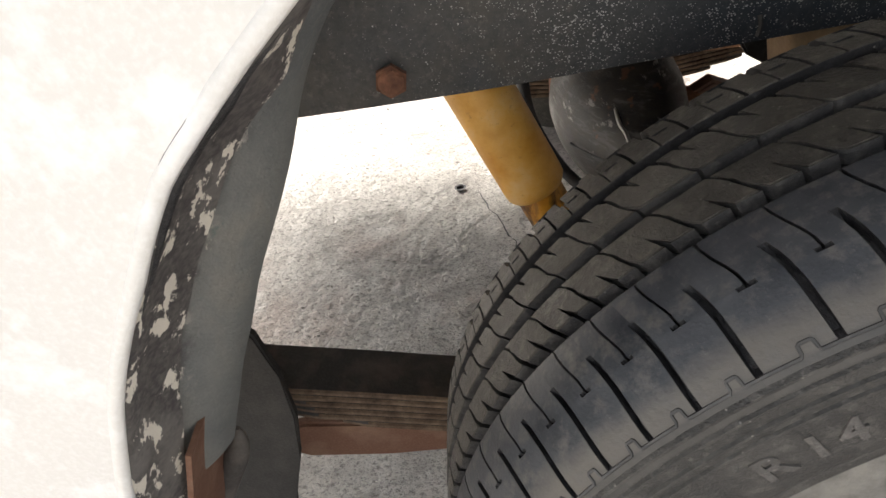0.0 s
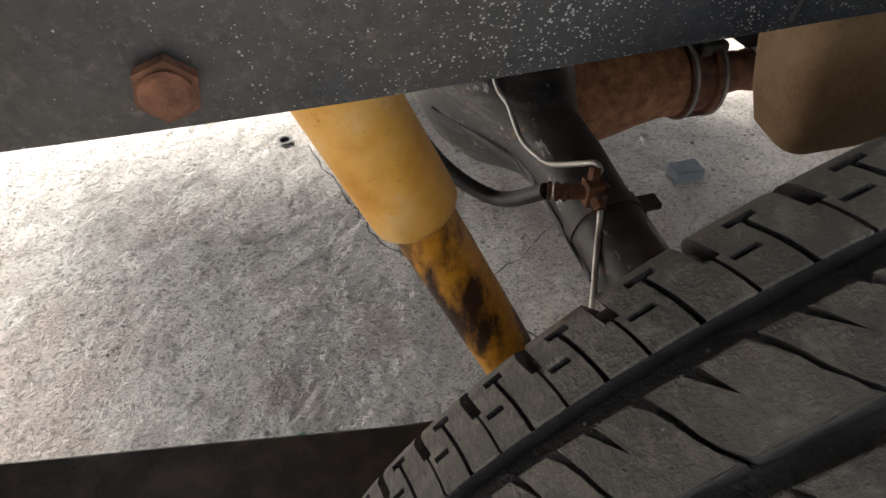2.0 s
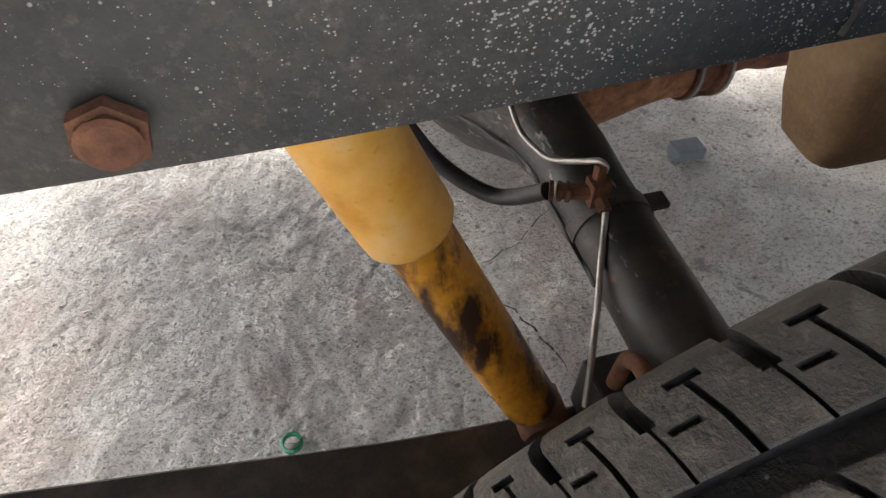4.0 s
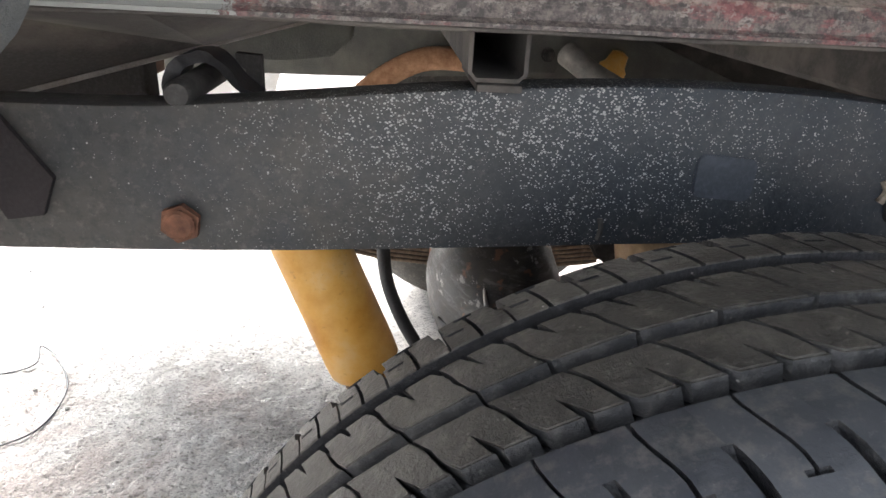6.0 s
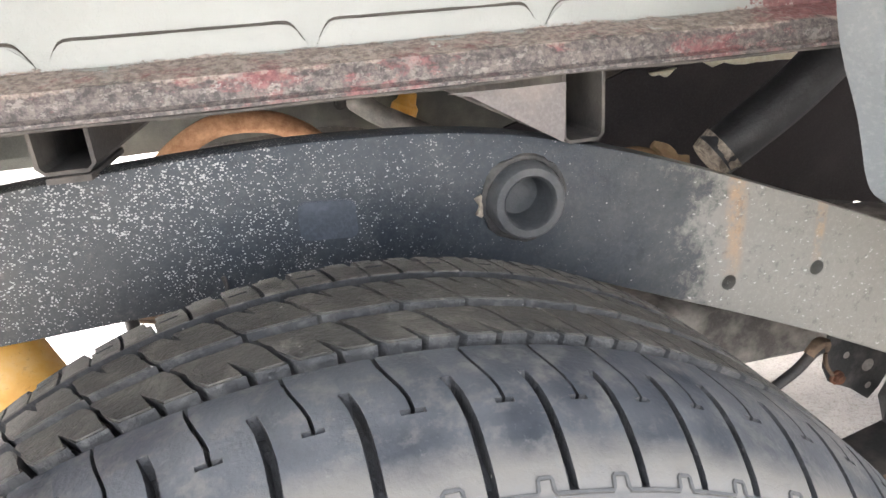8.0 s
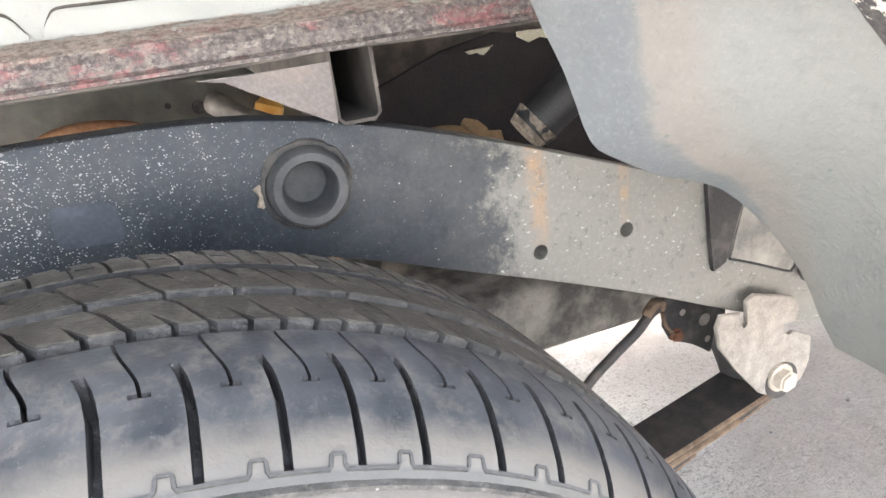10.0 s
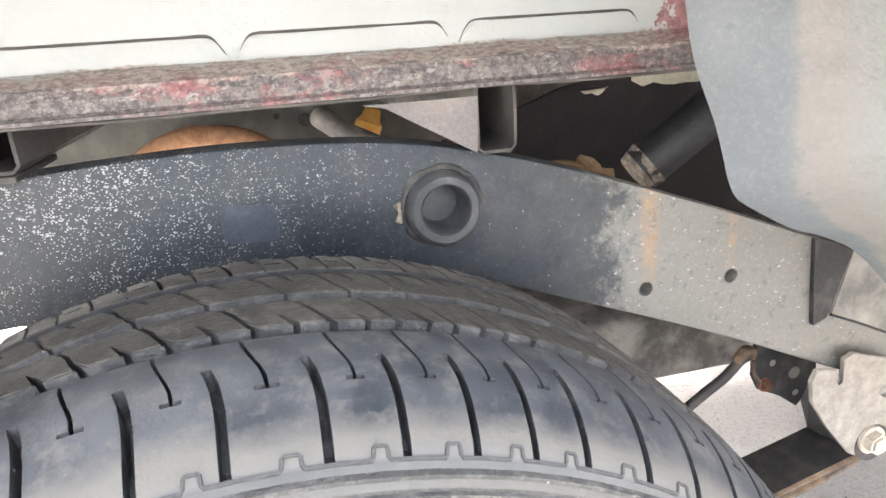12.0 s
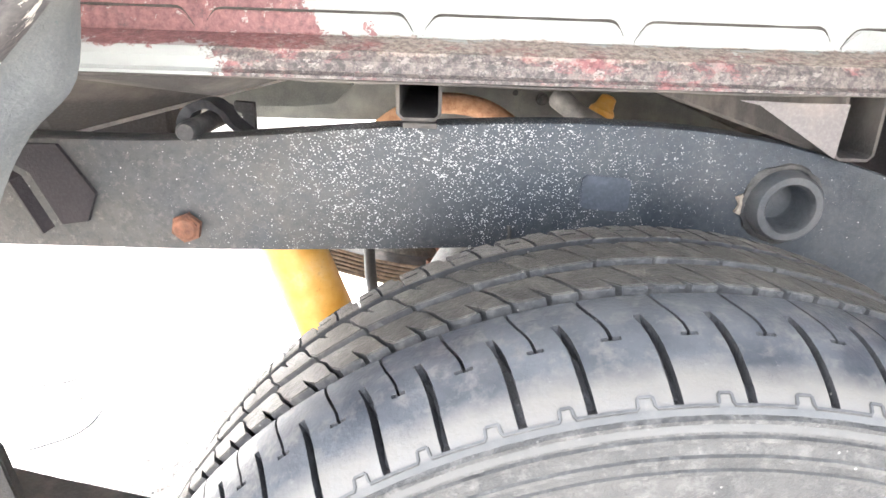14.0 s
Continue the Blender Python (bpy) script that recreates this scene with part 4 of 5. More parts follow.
# sheet gussets beside the channels
bm = bmesh.new()
sheet(bm, [[(0.418, 0.509, 0.758), (0.462, 0.511, 0.757), (0.499, 0.514, 0.757)], [(0.433, 0.511, 0.755), (0.467, 0.513, 0.735), (0.498, 0.516, 0.717)]], 0.002)
part("gusset", bm, GUSSET, bed, "grey sheet gusset with rust at its corner")
bm = bmesh.new()
low = [(-0.33, 0.53, 0.645), (-0.22, 0.56, 0.674), (-0.12, 0.60, 0.700), (0.0, 0.657, 0.7315), (0.09, 0.70, 0.755)]
sheet(bm, [[(-0.33, 0.506, 0.764), (-0.20, 0.506, 0.764), (-0.09, 0.506, 0.764), (0.012, 0.507, 0.764), (0.10, 0.508, 0.764)], low], 0.002)
part("gusset", bm, UNDER, bed, "dark sheet gusset")
bm = bmesh.new()
tube(bm, [(x, y - 0.002, z - 0.001) for x, y, z in low], 0.0028, 6, 4)
part("hem", bm, PALE_STEEL, bed)


# ---- wheel ----
def r_top(y):
    d = y - 0.357
    return 0.3172 - 0.55 * d * d


# carcass: grooves' floor, shoulders, sidewalls and bead
OUT = [(0.3, 0.3025), (0.292, 0.2985), (0.285, 0.2935), (0.278, 0.2885), (0.27, 0.2855), (0.262, 0.2855), (0.2565, 0.287), (0.2552, 0.285), (0.2542, 0.2805), (0.2535, 0.2755), (0.2525, 0.2685), (0.252, 0.2578), (0.2525, 0.2422), (0.255, 0.2245), (0.2575, 0.219), (0.2565, 0.216), (0.262, 0.205), (0.272, 0.193), (0.282, 0.186)]
INN = [(0.412, 0.3015), (0.420, 0.2975), (0.426, 0.2930), (0.430, 0.2880), (0.434, 0.281), (0.437, 0.271), (0.4385, 0.256), (0.438, 0.240), (0.434, 0.224), (0.426, 0.205), (0.415, 0.193), (0.405, 0.186)]
bm = bmesh.new()
profile = OUT[::-1] + [(0.318, 0.3063), (0.357, 0.3077), (0.395, 0.3065)] + INN
lathe(bm, profile, (CX, 0, CZ), sides=120)
# groove floors take the rubber with shade painted in
for f in bm.faces:
    c = f.calc_center_median()
    r = math.hypot(c.x - CX, c.z - CZ)
    f.material_index = 0 if r > 0.287 else 1
tyre = part("rear_tyre", bm, [GROOVE_SHADE, SIDEWALL], truck, "worn dusty black tyre with four ribs", smooth=50)

# pitches of the tread, short, middle and long, as they follow one another over the top
SLOTS = [-60.65, -55.88, -51.12, -46.36, -41.61, -36.46, -30.23, -25.2, -18.88, -13.55, -6.94, -1.42, 5.08, 10.21, 15.23, 19.77, 24.16, 30.13, 35.56]
REST = round((SLOTS[0] + 360 - SLOTS[-1]) / 5.4)
STEP_REST = (SLOTS[0] + 360 - SLOTS[-1]) / REST
for k in range(REST - 1):
    SLOTS.append(SLOTS[-1] + STEP_REST)
COUNT = len(SLOTS)
SLANT = 5.8  # degrees that a lean of one stands for


def block(outline, depth=0.009, mat=TREAD, tops=None):
    """A tread block: outline of (degrees, y), standing depth proud of the carcass."""
    bm = bmesh.new()
    top, low = [], []
    for s, y in outline:
        w = radians(s)
        r = tops(y) if tops else r_top(y)
        top.append(bm.verts.new((r * math.sin(w), y, r * math.cos(w))))
        q = r - depth
        low.append(bm.verts.new((q * math.sin(w), y, q * math.cos(w))))
    n = len(top)
    bm.faces.new(top)
    for i in range(n):
        bm.faces.new((top[i], top[(i + 1) % n], low[(i + 1) % n], low[i]))
    # walls of the block take the rubber painted as lit
    for f in [g for g in bm.faces if len(g.verts) == 4]:
        f.material_index = 1
    tops_set = set(top)
    es = [e for e in bm.edges if all(v in tops_set for v in e.verts)]
    bmesh.ops.bevel(bm, geom=es, offset=0.0011, segments=2, affect="EDGES", clamp_overlap=True)
    bmesh.ops.triangulate(bm, faces=[f for f in bm.faces if len(f.verts) > 4])
    bmesh.ops.recalc_face_normals(bm, faces=bm.faces)
    me = bpy.data.meshes.new("tread_block")
    bm.to_mesh(me)
    bm.free()
    me.polygons.foreach_set("use_smooth", [True] * len(me.polygons))
    me.set_sharp_from_angle(angle=radians(48))
    me.materials.append(mat)
    me.materials.append(BLOCK_SIDE_LIT)
    return me


def centre_rib(y0, y1, lean, inner_mouth, pitch):
    """One pitch of a centre rib: a slit at both ends with a wide mouth on one side, and a short sipe."""
    w = y1 - y0
    e = 0.031

    def degrees(points):
        return [(s * pitch + lean * k * SLANT, y0 + w * k) for s, k in points]

    ks = (0, 0.2, 0.4, 0.6, 0.8, 1)
    left = [[e - 0.035 * math.sin(2 * math.pi * k), k] for k in ks]
    right = [[1 - e - 0.035 * math.sin(2 * math.pi * k), k] for k in ks]
    if inner_mouth:
        for i, d in ((3, 0.004), (4, 0.02), (5, 0.06)):
            left[i][0] += d
        sipe = [(0.446, 1), (0.462, 0.50), (0.516, 0.50), (0.536, 1)]
        return degrees(left + sipe + right[::-1])
    for i, d in ((0, 0.055), (1, 0.025), (2, 0.008)):
        right[i][0] -= d
    sipe = [(0.538, 0), (0.518, 0.54), (0.462, 0.54), (0.446, 0)]
    return degrees(left + right[::-1] + sipe)


RIB_B, RIB_A = (0.3260, 0.3510), (0.3595, 0.3855)


def shoulder_top(y):
    """Crown and rounded inner shoulder."""
    k = y - 0.418
    return r_top(y) if k <= 0 else r_top(0.418) - 0.3 * k - 98 * k * k


def inner_shoulder(pitch):
    """One pitch of the inner shoulder: wide slots at its edge, a slit from the groove that ends in a cross sipe."""
    ya, yb = 0.3945, 0.4310
    bm = bmesh.new()
    g, q, h = 0.085, 0.032, 0.020
    cols = [0.0, h * 0.6, h, g * 0.8, g, 0.13, 0.22, 0.34, 0.36, 0.5 - q, 0.5 - q * 0.6, 0.5 + q * 0.6, 0.5 + q, 0.62, 0.64, 0.75, 0.86, 1 - g, 1 - g * 0.8, 1 - h, 1 - h * 0.6, 1.0]
    rows = [(-0.001, 0.009), (0.0, 0.0006), (0.02, 0.0), (0.14, 0.0), (0.28, 0.0), (0.31, 0.0), (0.325, 0.0), (0.355, 0.0), (0.37, 0.0), (0.42, 0.0), (0.45, 0.0), (0.52, 0.0), (0.585, 0.0), (0.60, 0.0), (0.635, 0.0), (0.65, 0.0), (0.74, 0.0), (0.84, 0.0), (0.93, 0.0), (1.0, 0.0003), (1.05, 0.0012)]
    grid = []
    for k, sink in rows:
        y = ya + (yb - ya) * k
        shift = -0.36 * min(max(k, 0), 1) + 0.02 * math.sin(6.3 * k)
        row = []
        for s in cols:
            e = min(s, 1 - s)
            deep = sink
            if k > 0.43 and e <= g * 0.81:
                deep = 0.0095
            elif 0 < k <= 0.43 and e <= h * 0.61:
                deep = 0.006
            if 0 < k < 0.62 and abs(s - 0.5) <= q * 0.61:
                deep = 0.006
            if 0.595 < k < 0.64 and 0.355 < s < 0.63:
                deep = 0.004
            if 0.32 < k < 0.36 and 0.12 < s < 0.35:
                deep = 0.003
            r = shoulder_top(y) - deep
            w = radians(s * pitch + shift * SLANT)
            row.append((r * math.sin(w), y, r * math.cos(w)))
        grid.append(row)
    rings(bm, grid, closed=False, caps=False)
    # sunk faces take the rubber with shade painted in
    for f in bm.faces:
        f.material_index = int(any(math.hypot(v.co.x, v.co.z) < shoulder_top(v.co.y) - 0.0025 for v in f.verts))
    bmesh.ops.recalc_face_normals(bm, faces=bm.faces)
    me = bpy.data.meshes.new("tread_block")
    bm.to_mesh(me)
    bm.free()
    me.materials.append(TREAD)
    me.materials.append(GROOVE_SHADE)
    me.polygons.foreach_set("use_smooth", [True] * len(me.polygons))
    me.set_sharp_from_angle(angle=radians(32))
    return me



# outer shoulder and buttress in one piece: wide slot at both ends, thin slit that ends in a cross sipe
PROFILE = [(0.318, 0.3065), (0.3175, 0.3155), (0.312, 0.3155), (0.305, 0.3149), (0.3, 0.3142), (0.2975, 0.3137), (0.293, 0.3125), (0.2885, 0.3109), (0.2878, 0.3107), (0.2872, 0.3105), (0.2866, 0.3102), (0.282, 0.3083), (0.276, 0.3055), (0.269, 0.3017), (0.264, 0.2985), (0.2612, 0.2963), (0.259, 0.2942), (0.257, 0.2915), (0.2555, 0.2885), (0.2545, 0.285)]
LEAN = [(0.2550, 0.36), (0.2590, 0.355), (0.2640, 0.35), (0.2690, 0.345), (0.2760, 0.335), (0.2820, 0.32), (0.2885, 0.285), (0.2930, 0.25), (0.3000, 0.17), (0.3050, 0.12), (0.3120, 0.05), (0.3175, 0.0)]


def outer_shoulder(pitch):
    bm = bmesh.new()
    g, q = 0.062, 0.024
    cols = [(0.0, "slot"), (g * 0.75, "slot"), (g, ""), (0.14, ""), (0.25, ""), (0.375, ""), (0.39, ""), (0.43, ""), (0.5 - q, ""), (0.5 - q * 0.6, "slit"), (0.5 + q * 0.6, "slit"), (0.5 + q, ""), (0.57, ""), (0.61, ""), (0.625, ""), (0.75, ""), (0.86, ""), (1 - g, ""), (1 - g * 0.75, "slot"), (1.0, "slot")]
    rows, sunk = [], []
    for y, r in PROFILE:
        row, low = [], []
        for s, kind in cols:
            deep = 0.0
            if kind == "slot" and 0.2606 < y < 0.2995:
                deep = 0.0075 if y > 0.265 else 0.0045
            if kind == "slit" and 0.2869 < y < 0.3178:
                deep = 0.006
            if 0.2870 < y < 0.2880 and 0.38 < s < 0.62:
                deep = 0.0035
            n = Vector((0, 0, -1)) if y > 0.284 else Vector((0, 0.75, -0.66))
            p = Vector((0, y, r)) + n * deep
            bend = 0.022 * math.sin((y - 0.2875) / 0.03 * 2 * math.pi) * max(0.0, 1 - abs(s - 0.5) / 0.2) if y > 0.2866 else 0.0
            w = radians((s + bend) * pitch + (lerp(LEAN, y) - 0.187) * SLANT)
            row.append((p.z * math.sin(w), p.y, p.z * math.cos(w)))
            low.append(deep > 0.002)
        rows.append(row)
        sunk.append(low)
    vs = rings(bm, rows, closed=False, caps=False)
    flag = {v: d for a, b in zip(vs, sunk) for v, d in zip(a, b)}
    # slot and slit faces are painted dark as if in shade
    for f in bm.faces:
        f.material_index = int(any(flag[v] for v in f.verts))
    bmesh.ops.recalc_face_normals(bm, faces=bm.faces)
    me = bpy.data.meshes.new("shoulder_block")
    bm.to_mesh(me)
    bm.free()
    me.materials.append(FLANK)
    me.materials.append(GROOVE_SHADE)
    me.polygons.foreach_set("use_smooth", [True] * len(me.polygons))
    me.set_sharp_from_angle(angle=radians(38))
    return me


MAKERS = (
    (0.0, outer_shoulder),
    (0.51, lambda p: block(centre_rib(*RIB_B, -0.55, False, p))),
    (0.86, lambda p: block(centre_rib(*RIB_A, -0.55, True, p))),
    (0.61, inner_shoulder),
)
for row, (share, maker) in enumerate(MAKERS):
    made = {}
    width = [(SLOTS[(k + 1) % COUNT] - SLOTS[k]) % 360 for k in range(COUNT)]
    start = [SLOTS[k] + share * width[k] for k in range(COUNT)]
    for k in range(COUNT):
        size = round((start[(k + 1) % COUNT] - start[k]) % 360, 2)
        if size not in made:
            made[size] = maker(size)
        me = made[size]
        ob = new("shoulder_block" if row == 0 else "tread_block", me)
        ob.parent = tyre
        ob.location = (CX, 0, CZ)
        ob.rotation_euler = (0, radians(start[k]), 0)

# stepped moulding below the lugs
bm = bmesh.new()
line = []
for k in range(COUNT):
    wide = (SLOTS[(k + 1) % COUNT] - SLOTS[k]) % 360
    for s, r in ((0.0, 0.2943), (0.43, 0.2943), (0.452, 0.2950), (0.463, 0.2970), (0.485, 0.2974), (0.62, 0.2974), (0.642, 0.2970), (0.653, 0.2950), (0.675, 0.2943)):
        w = radians(SLOTS[k] + 1.45 + s * wide)
        y = 0.2588 + (r - 0.2943) / 0.0034 * 0.0042
        line.append((CX + r * math.sin(w), y, CZ + r * math.cos(w)))
tube(bm, line + line[:1], 0.0009, 5, 1, False)
part("stepped_rib", bm, FLANK_MARK, tyre)
for rr, yy in ((0.2895, 0.2558), (0.2820, 0.2545), (0.2740, 0.2532), (0.2680, 0.2525), (0.2240, 0.2560)):
    bm = bmesh.new()
    lathe(bm, [(yy + 0.002, rr - 0.0022), (yy - 0.0012, rr - 0.0009), (yy - 0.0012, rr + 0.0009), (yy + 0.002, rr + 0.0022)], (CX, 0, CZ), sides=110)
    part("sidewall_ring", bm, SIDEWALL, tyre, smooth=50)
# raised size marking on the sidewall, beside bars where a name stands
for sign, deg in (("R", -40.2), ("1", -35.7), ("4", -32.3)):
    fc = bpy.data.curves.new("letter", "FONT")
    fc.body, fc.size, fc.extrude, fc.align_x, fc.offset = sign, 0.024, 0.0012, "CENTER", 0.0006
    tmp = bpy.data.objects.new("letter_curve", fc)
    scene.collection.objects.link(tmp)
    me = bpy.data.meshes.new_from_object(tmp.evaluated_get(bpy.context.evaluated_depsgraph_get()))
    bpy.data.objects.remove(tmp)
    me.materials.clear()
    me.materials.append(SHOULDER_PALE)
    ob = new("letter", me)
    ob.parent = tyre
    w = radians(deg)
    ob.matrix_world = Matrix.Translation((CX + 0.2415 * math.sin(w), 0.2525, CZ + 0.2415 * math.cos(w))) @ Matrix.Rotation(w, 4, "Y") @ Matrix.Rotation(radians(90), 4, "X")
for deg in (-66, -60, -54, 20, 26, 32, 38):
    bm = bmesh.new()
    w = radians(deg)
    box(bm, (-0.009, -0.0012, -0.009), (0.009, 0.0012, 0.009), 0.0006, Matrix.Translation((CX + 0.2440 * math.sin(w), 0.2522, CZ + 0.2440 * math.cos(w))) @ Matrix.Rotation(w, 4, "Y"))
    part("raised_bar", bm, SHOULDER_PALE, tyre)

# rim, mostly hidden
bm = bmesh.new()
lathe(bm, [(0.276, 0.196), (0.272, 0.190), (0.276, 0.181), (0.292, 0.175), (0.315, 0.170), (0.330, 0.150), (0.335, 0.110), (0.325, 0.085), (0.322, 0.0)], (CX, 0, CZ), sides=72)
part("rear_rim", bm, GREY_STEEL, truck, "dusty grey steel rim", smooth=50)
# brake drum behind
bm = bmesh.new()
lathe(bm, [(0.425, 0.0), (0.425, 0.135), (0.435, 0.142), (0.485, 0.142), (0.495, 0.13), (0.50, 0.05), (0.50, 0.0)], (CX, 0, CZ), sides=48)
part("brake_drum", bm, RUST, truck, "rusty brake drum", smooth=40)


# ---- axle ----
bm = bmesh.new()
AX, AZ = 0.300, 0.3765
prof = [(0.46, 0.034), (0.70, 0.034), (0.76, 0.037), (0.80, 0.047), (0.84, 0.068), (0.88, 0.092), (0.92, 0.106), (0.97, 0.112), (1.02, 0.112), (1.08, 0.100), (1.12, 0.080), (1.17, 0.050), (1.20, 0.037), (1.54, 0.036)]
lathe(bm, [(0.46, 0.0)] + prof + [(1.54, 0.0)], (AX, 0, AZ), sides=48)
for v in bm.verts:
    if v.co.x > AX and 0.75 < v.co.y < 1.2:
        v.co.x = AX + (v.co.x - AX) * (0.62 + 0.38 * (math.hypot(v.co.x - AX, v.co.z - AZ) < 0.040))
axle = part("rear_axle", bm, BLACK, truck, "black axle housing with chipped paint and dust", smooth=40)
# seam along the housing's flank
bm = bmesh.new()
tube(bm, [(AX - 0.034, 0.62, AZ - 0.006), (AX - 0.036, 0.72, AZ - 0.006), (AX - 0.040, 0.775, AZ - 0.006), (AX - 0.068, 0.84, AZ - 0.008), (AX - 0.100, 0.90, AZ - 0.01)], 0.0025, 7, 6, True, 0.8)
part("weld_seam", bm, TUBE_STEEL, axle)
# differential nose towards the front
bm = bmesh.new()
lathe(bm, [(0.05, 0.078), (0.10, 0.072), (0.15, 0.062), (0.18, 0.055), (0.21, 0.050), (0.232, 0.048), (0.238, 0.050), (0.24, 0.0)], (AX, 0.965, 0.318), "X", 32)
part("differential_nose", bm, RUST_NOSE, axle, "rusty differential nose", smooth=40)
# propeller shaft with its joint
bm = bmesh.new()
lathe(bm, [(0.0, 0.0), (0.0, 0.052), (0.010, 0.052), (0.012, 0.044), (0.034, 0.046), (0.036, 0.052), (0.046, 0.052), (0.048, 0.034), (0.066, 0.030), (0.10, 0.026), (0.12, 0.030), (1.3, 0.032), (1.3, 0.0)], (AX + 0.242, 0.965, 0.316), "X", 28)
part("propeller_shaft", bm, RUST, truck, "rusty propeller shaft with universal joint", smooth=40)
for dx in (0.247, 0.288):
    bm = bmesh.new()
    lathe(bm, [(-0.002, 0.045), (-0.002, 0.0545), (0.002, 0.0545), (0.002, 0.045)], (AX + dx, 0.965, 0.317), "X", 28, True)
    part("flange_ring", bm, GREY_STEEL, axle, smooth=40)
# web above the nose, and the yoke block on its flange
bm = bmesh.new()
slab(bm, [(0.370, 0.300), (0.375, 0.385), (0.412, 0.406), (0.443, 0.392), (0.478, 0.364), (0.470, 0.335), (0.410, 0.325)], 0.955, 0.985, 0.004)
part("housing_web", bm, BROWN, axle, "brown dirty web above the differential nose")
for dz in (-0.036, 0.036):
    bm = bmesh.new()
    box(bm, (0.560, 0.945, 0.317 + dz - 0.018), (0.600, 0.985, 0.317 + dz + 0.018), 0.006)
    part("joint_yoke", bm, DARK_STEEL, axle, "dark yoke of the universal joint")
# spring saddle and u-bolts
bm = bmesh.new()
box(bm, (AX - 0.06, 0.512, 0.284), (AX + 0.06, 0.575, 0.345), 0.003)
part("spring_saddle", bm, DARK_STEEL, axle)
for dx in (-0.045, 0.045):
    bm = bmesh.new()
    tube(bm, [(AX + dx, 0.505, 0.22), (AX + dx, 0.505, 0.36), (AX + dx, 0.513, 0.388), (AX + dx, 0.528, 0.394), (AX + dx, 0.542, 0.388), (AX + dx, 0.550, 0.36), (AX + dx, 0.550, 0.22)], 0.0065, 10, 4)
    part("u_bolt", bm, RUST, axle, smooth=60)

# brake tee, its clamp, pipes and hose
TEE = Vector((0.281, 0.674, 0.419))
bm = bmesh.new()
box(bm, TEE - Vector((0.008, 0.008, 0.012)), TEE + Vector((0.008, 0.008, 0.011)), 0.002)
tube(bm, [TEE + Vector((-0.006, 0, 0)), TEE + Vector((-0.018, 0.004, -0.001))], 0.0065, 6, 1, False)
tube(bm, [TEE + Vector((0, 0.002, 0.01)), TEE + Vector((0.002, 0.006, 0.02))], 0.0055, 6, 1, False)
tube(bm, [TEE + Vector((0, -0.006, -0.003)), TEE + Vector((0, -0.018, -0.006))], 0.0055, 6, 1, False)
part("brake_tee", bm, RUST, axle, "rusty brass brake tee", smooth=30)
bm = bmesh.new()
tube(bm, [TEE + Vector((-0.018, 0.004, -0.001)), TEE + Vector((-0.030, 0.009, -0.002))], 0.0066, 6, 1, False)
for d in (0.021, 0.027, 0.033):
    tube(bm, [TEE + Vector((-d, 0.004 + (d - 0.018) * 0.36, -0.0015)), TEE + Vector((-d - 0.003, 0.004 + (d - 0.015) * 0.36, -0.0015))], 0.0082, 12, 1, False)
part("hose_nut", bm, RUST, axle, smooth=30)
bm = bmesh.new()
tube(bm, [TEE + Vector((-0.037, 0.011, -0.002)), (0.215, 0.723, 0.383), (0.17, 0.753, 0.41), (0.134, 0.773, 0.476), (0.126, 0.783, 0.546), (0.126, 0.783, 0.61)], 0.0072, 14, 6)
part("brake_hose", bm, HOSE, truck, "black rubber brake hose", smooth=60)
bm = bmesh.new()
tube(bm, [TEE + Vector((0.003, 0.004, 0.012)), (0.286, 0.678, 0.438), (0.283, 0.684, 0.440), (0.276, 0.695, 0.432), (0.264, 0.722, 0.413), (0.258, 0.742, 0.409), (0.254, 0.772, 0.407), (0.253, 0.81, 0.42), (0.250, 0.85, 0.430), (0.262, 0.98, 0.49)], 0.0026, 8, 6)
part("brake_pipe", bm, LINE_STEEL, axle, "thin steel brake pipe", smooth=60)
bm = bmesh.new()
tube(bm, [TEE + Vector((0, -0.018, -0.006)), (0.278, 0.647, 0.403), (0.267, 0.624, 0.393), (0.254, 0.595, 0.379), (0.240, 0.565, 0.359), (0.232, 0.545, 0.33)], 0.0026, 8, 6)
part("brake_pipe", bm, LINE_STEEL, axle, smooth=60)
bm = bmesh.new()
lathe(bm, [(-0.008, 0.0335), (-0.008, 0.0358), (0.008, 0.0358), (0.008, 0.0335)], (AX, 0.672, AZ), sides=40, closed=True)
box(bm, (AX + 0.024, 0.664, AZ + 0.016), (AX + 0.046, 0.680, AZ + 0.022), 0.001)
box(bm, (AX - 0.022, 0.664, AZ + 0.030), (AX - 0.010, 0.682, AZ + 0.044), 0.001)
part("pipe_clamp", bm, SPRING, axle, "dark dusty clamp strap", smooth=40)

bm = bmesh.new()
tube(bm, [(0.205, 1.05, 0.42), (0.205, 1.05, 0.36)], 0.012, 6, 1, False)
tube(bm, [(0.205, 1.05, 0.395), (0.235, 1.05, 0.40)], 0.010, 6, 1, False)
tube(bm, [(0.205, 1.05, 0.362), (0.205, 1.05, 0.335)], 0.007, 8, 1, False)
part("brake_fitting", bm, RUST, axle, "rusty brake pipe fitting", smooth=30)
# ---- shock absorber ----
A, B = Vector((0.053, 0.632, 0.635)), Vector((0.186, 0.576, 0.34))
DIR = (B - A).normalized()
STEP = A + DIR * 0.152
shock = new("shock_absorber")
shock.parent = truck
shock["label"] = "yellow shock absorber, greasy at its lower tube"


def along(profile, base, d, sides=36):
    q = Vector((0, 0, 1)).rotation_difference(d).to_matrix()
    return [[tuple(base + q @ Vector((r * math.cos(2 * math.pi * i / sides), r * math.sin(2 * math.pi * i / sides), s))) for i in range(sides)] for s, r in profile]


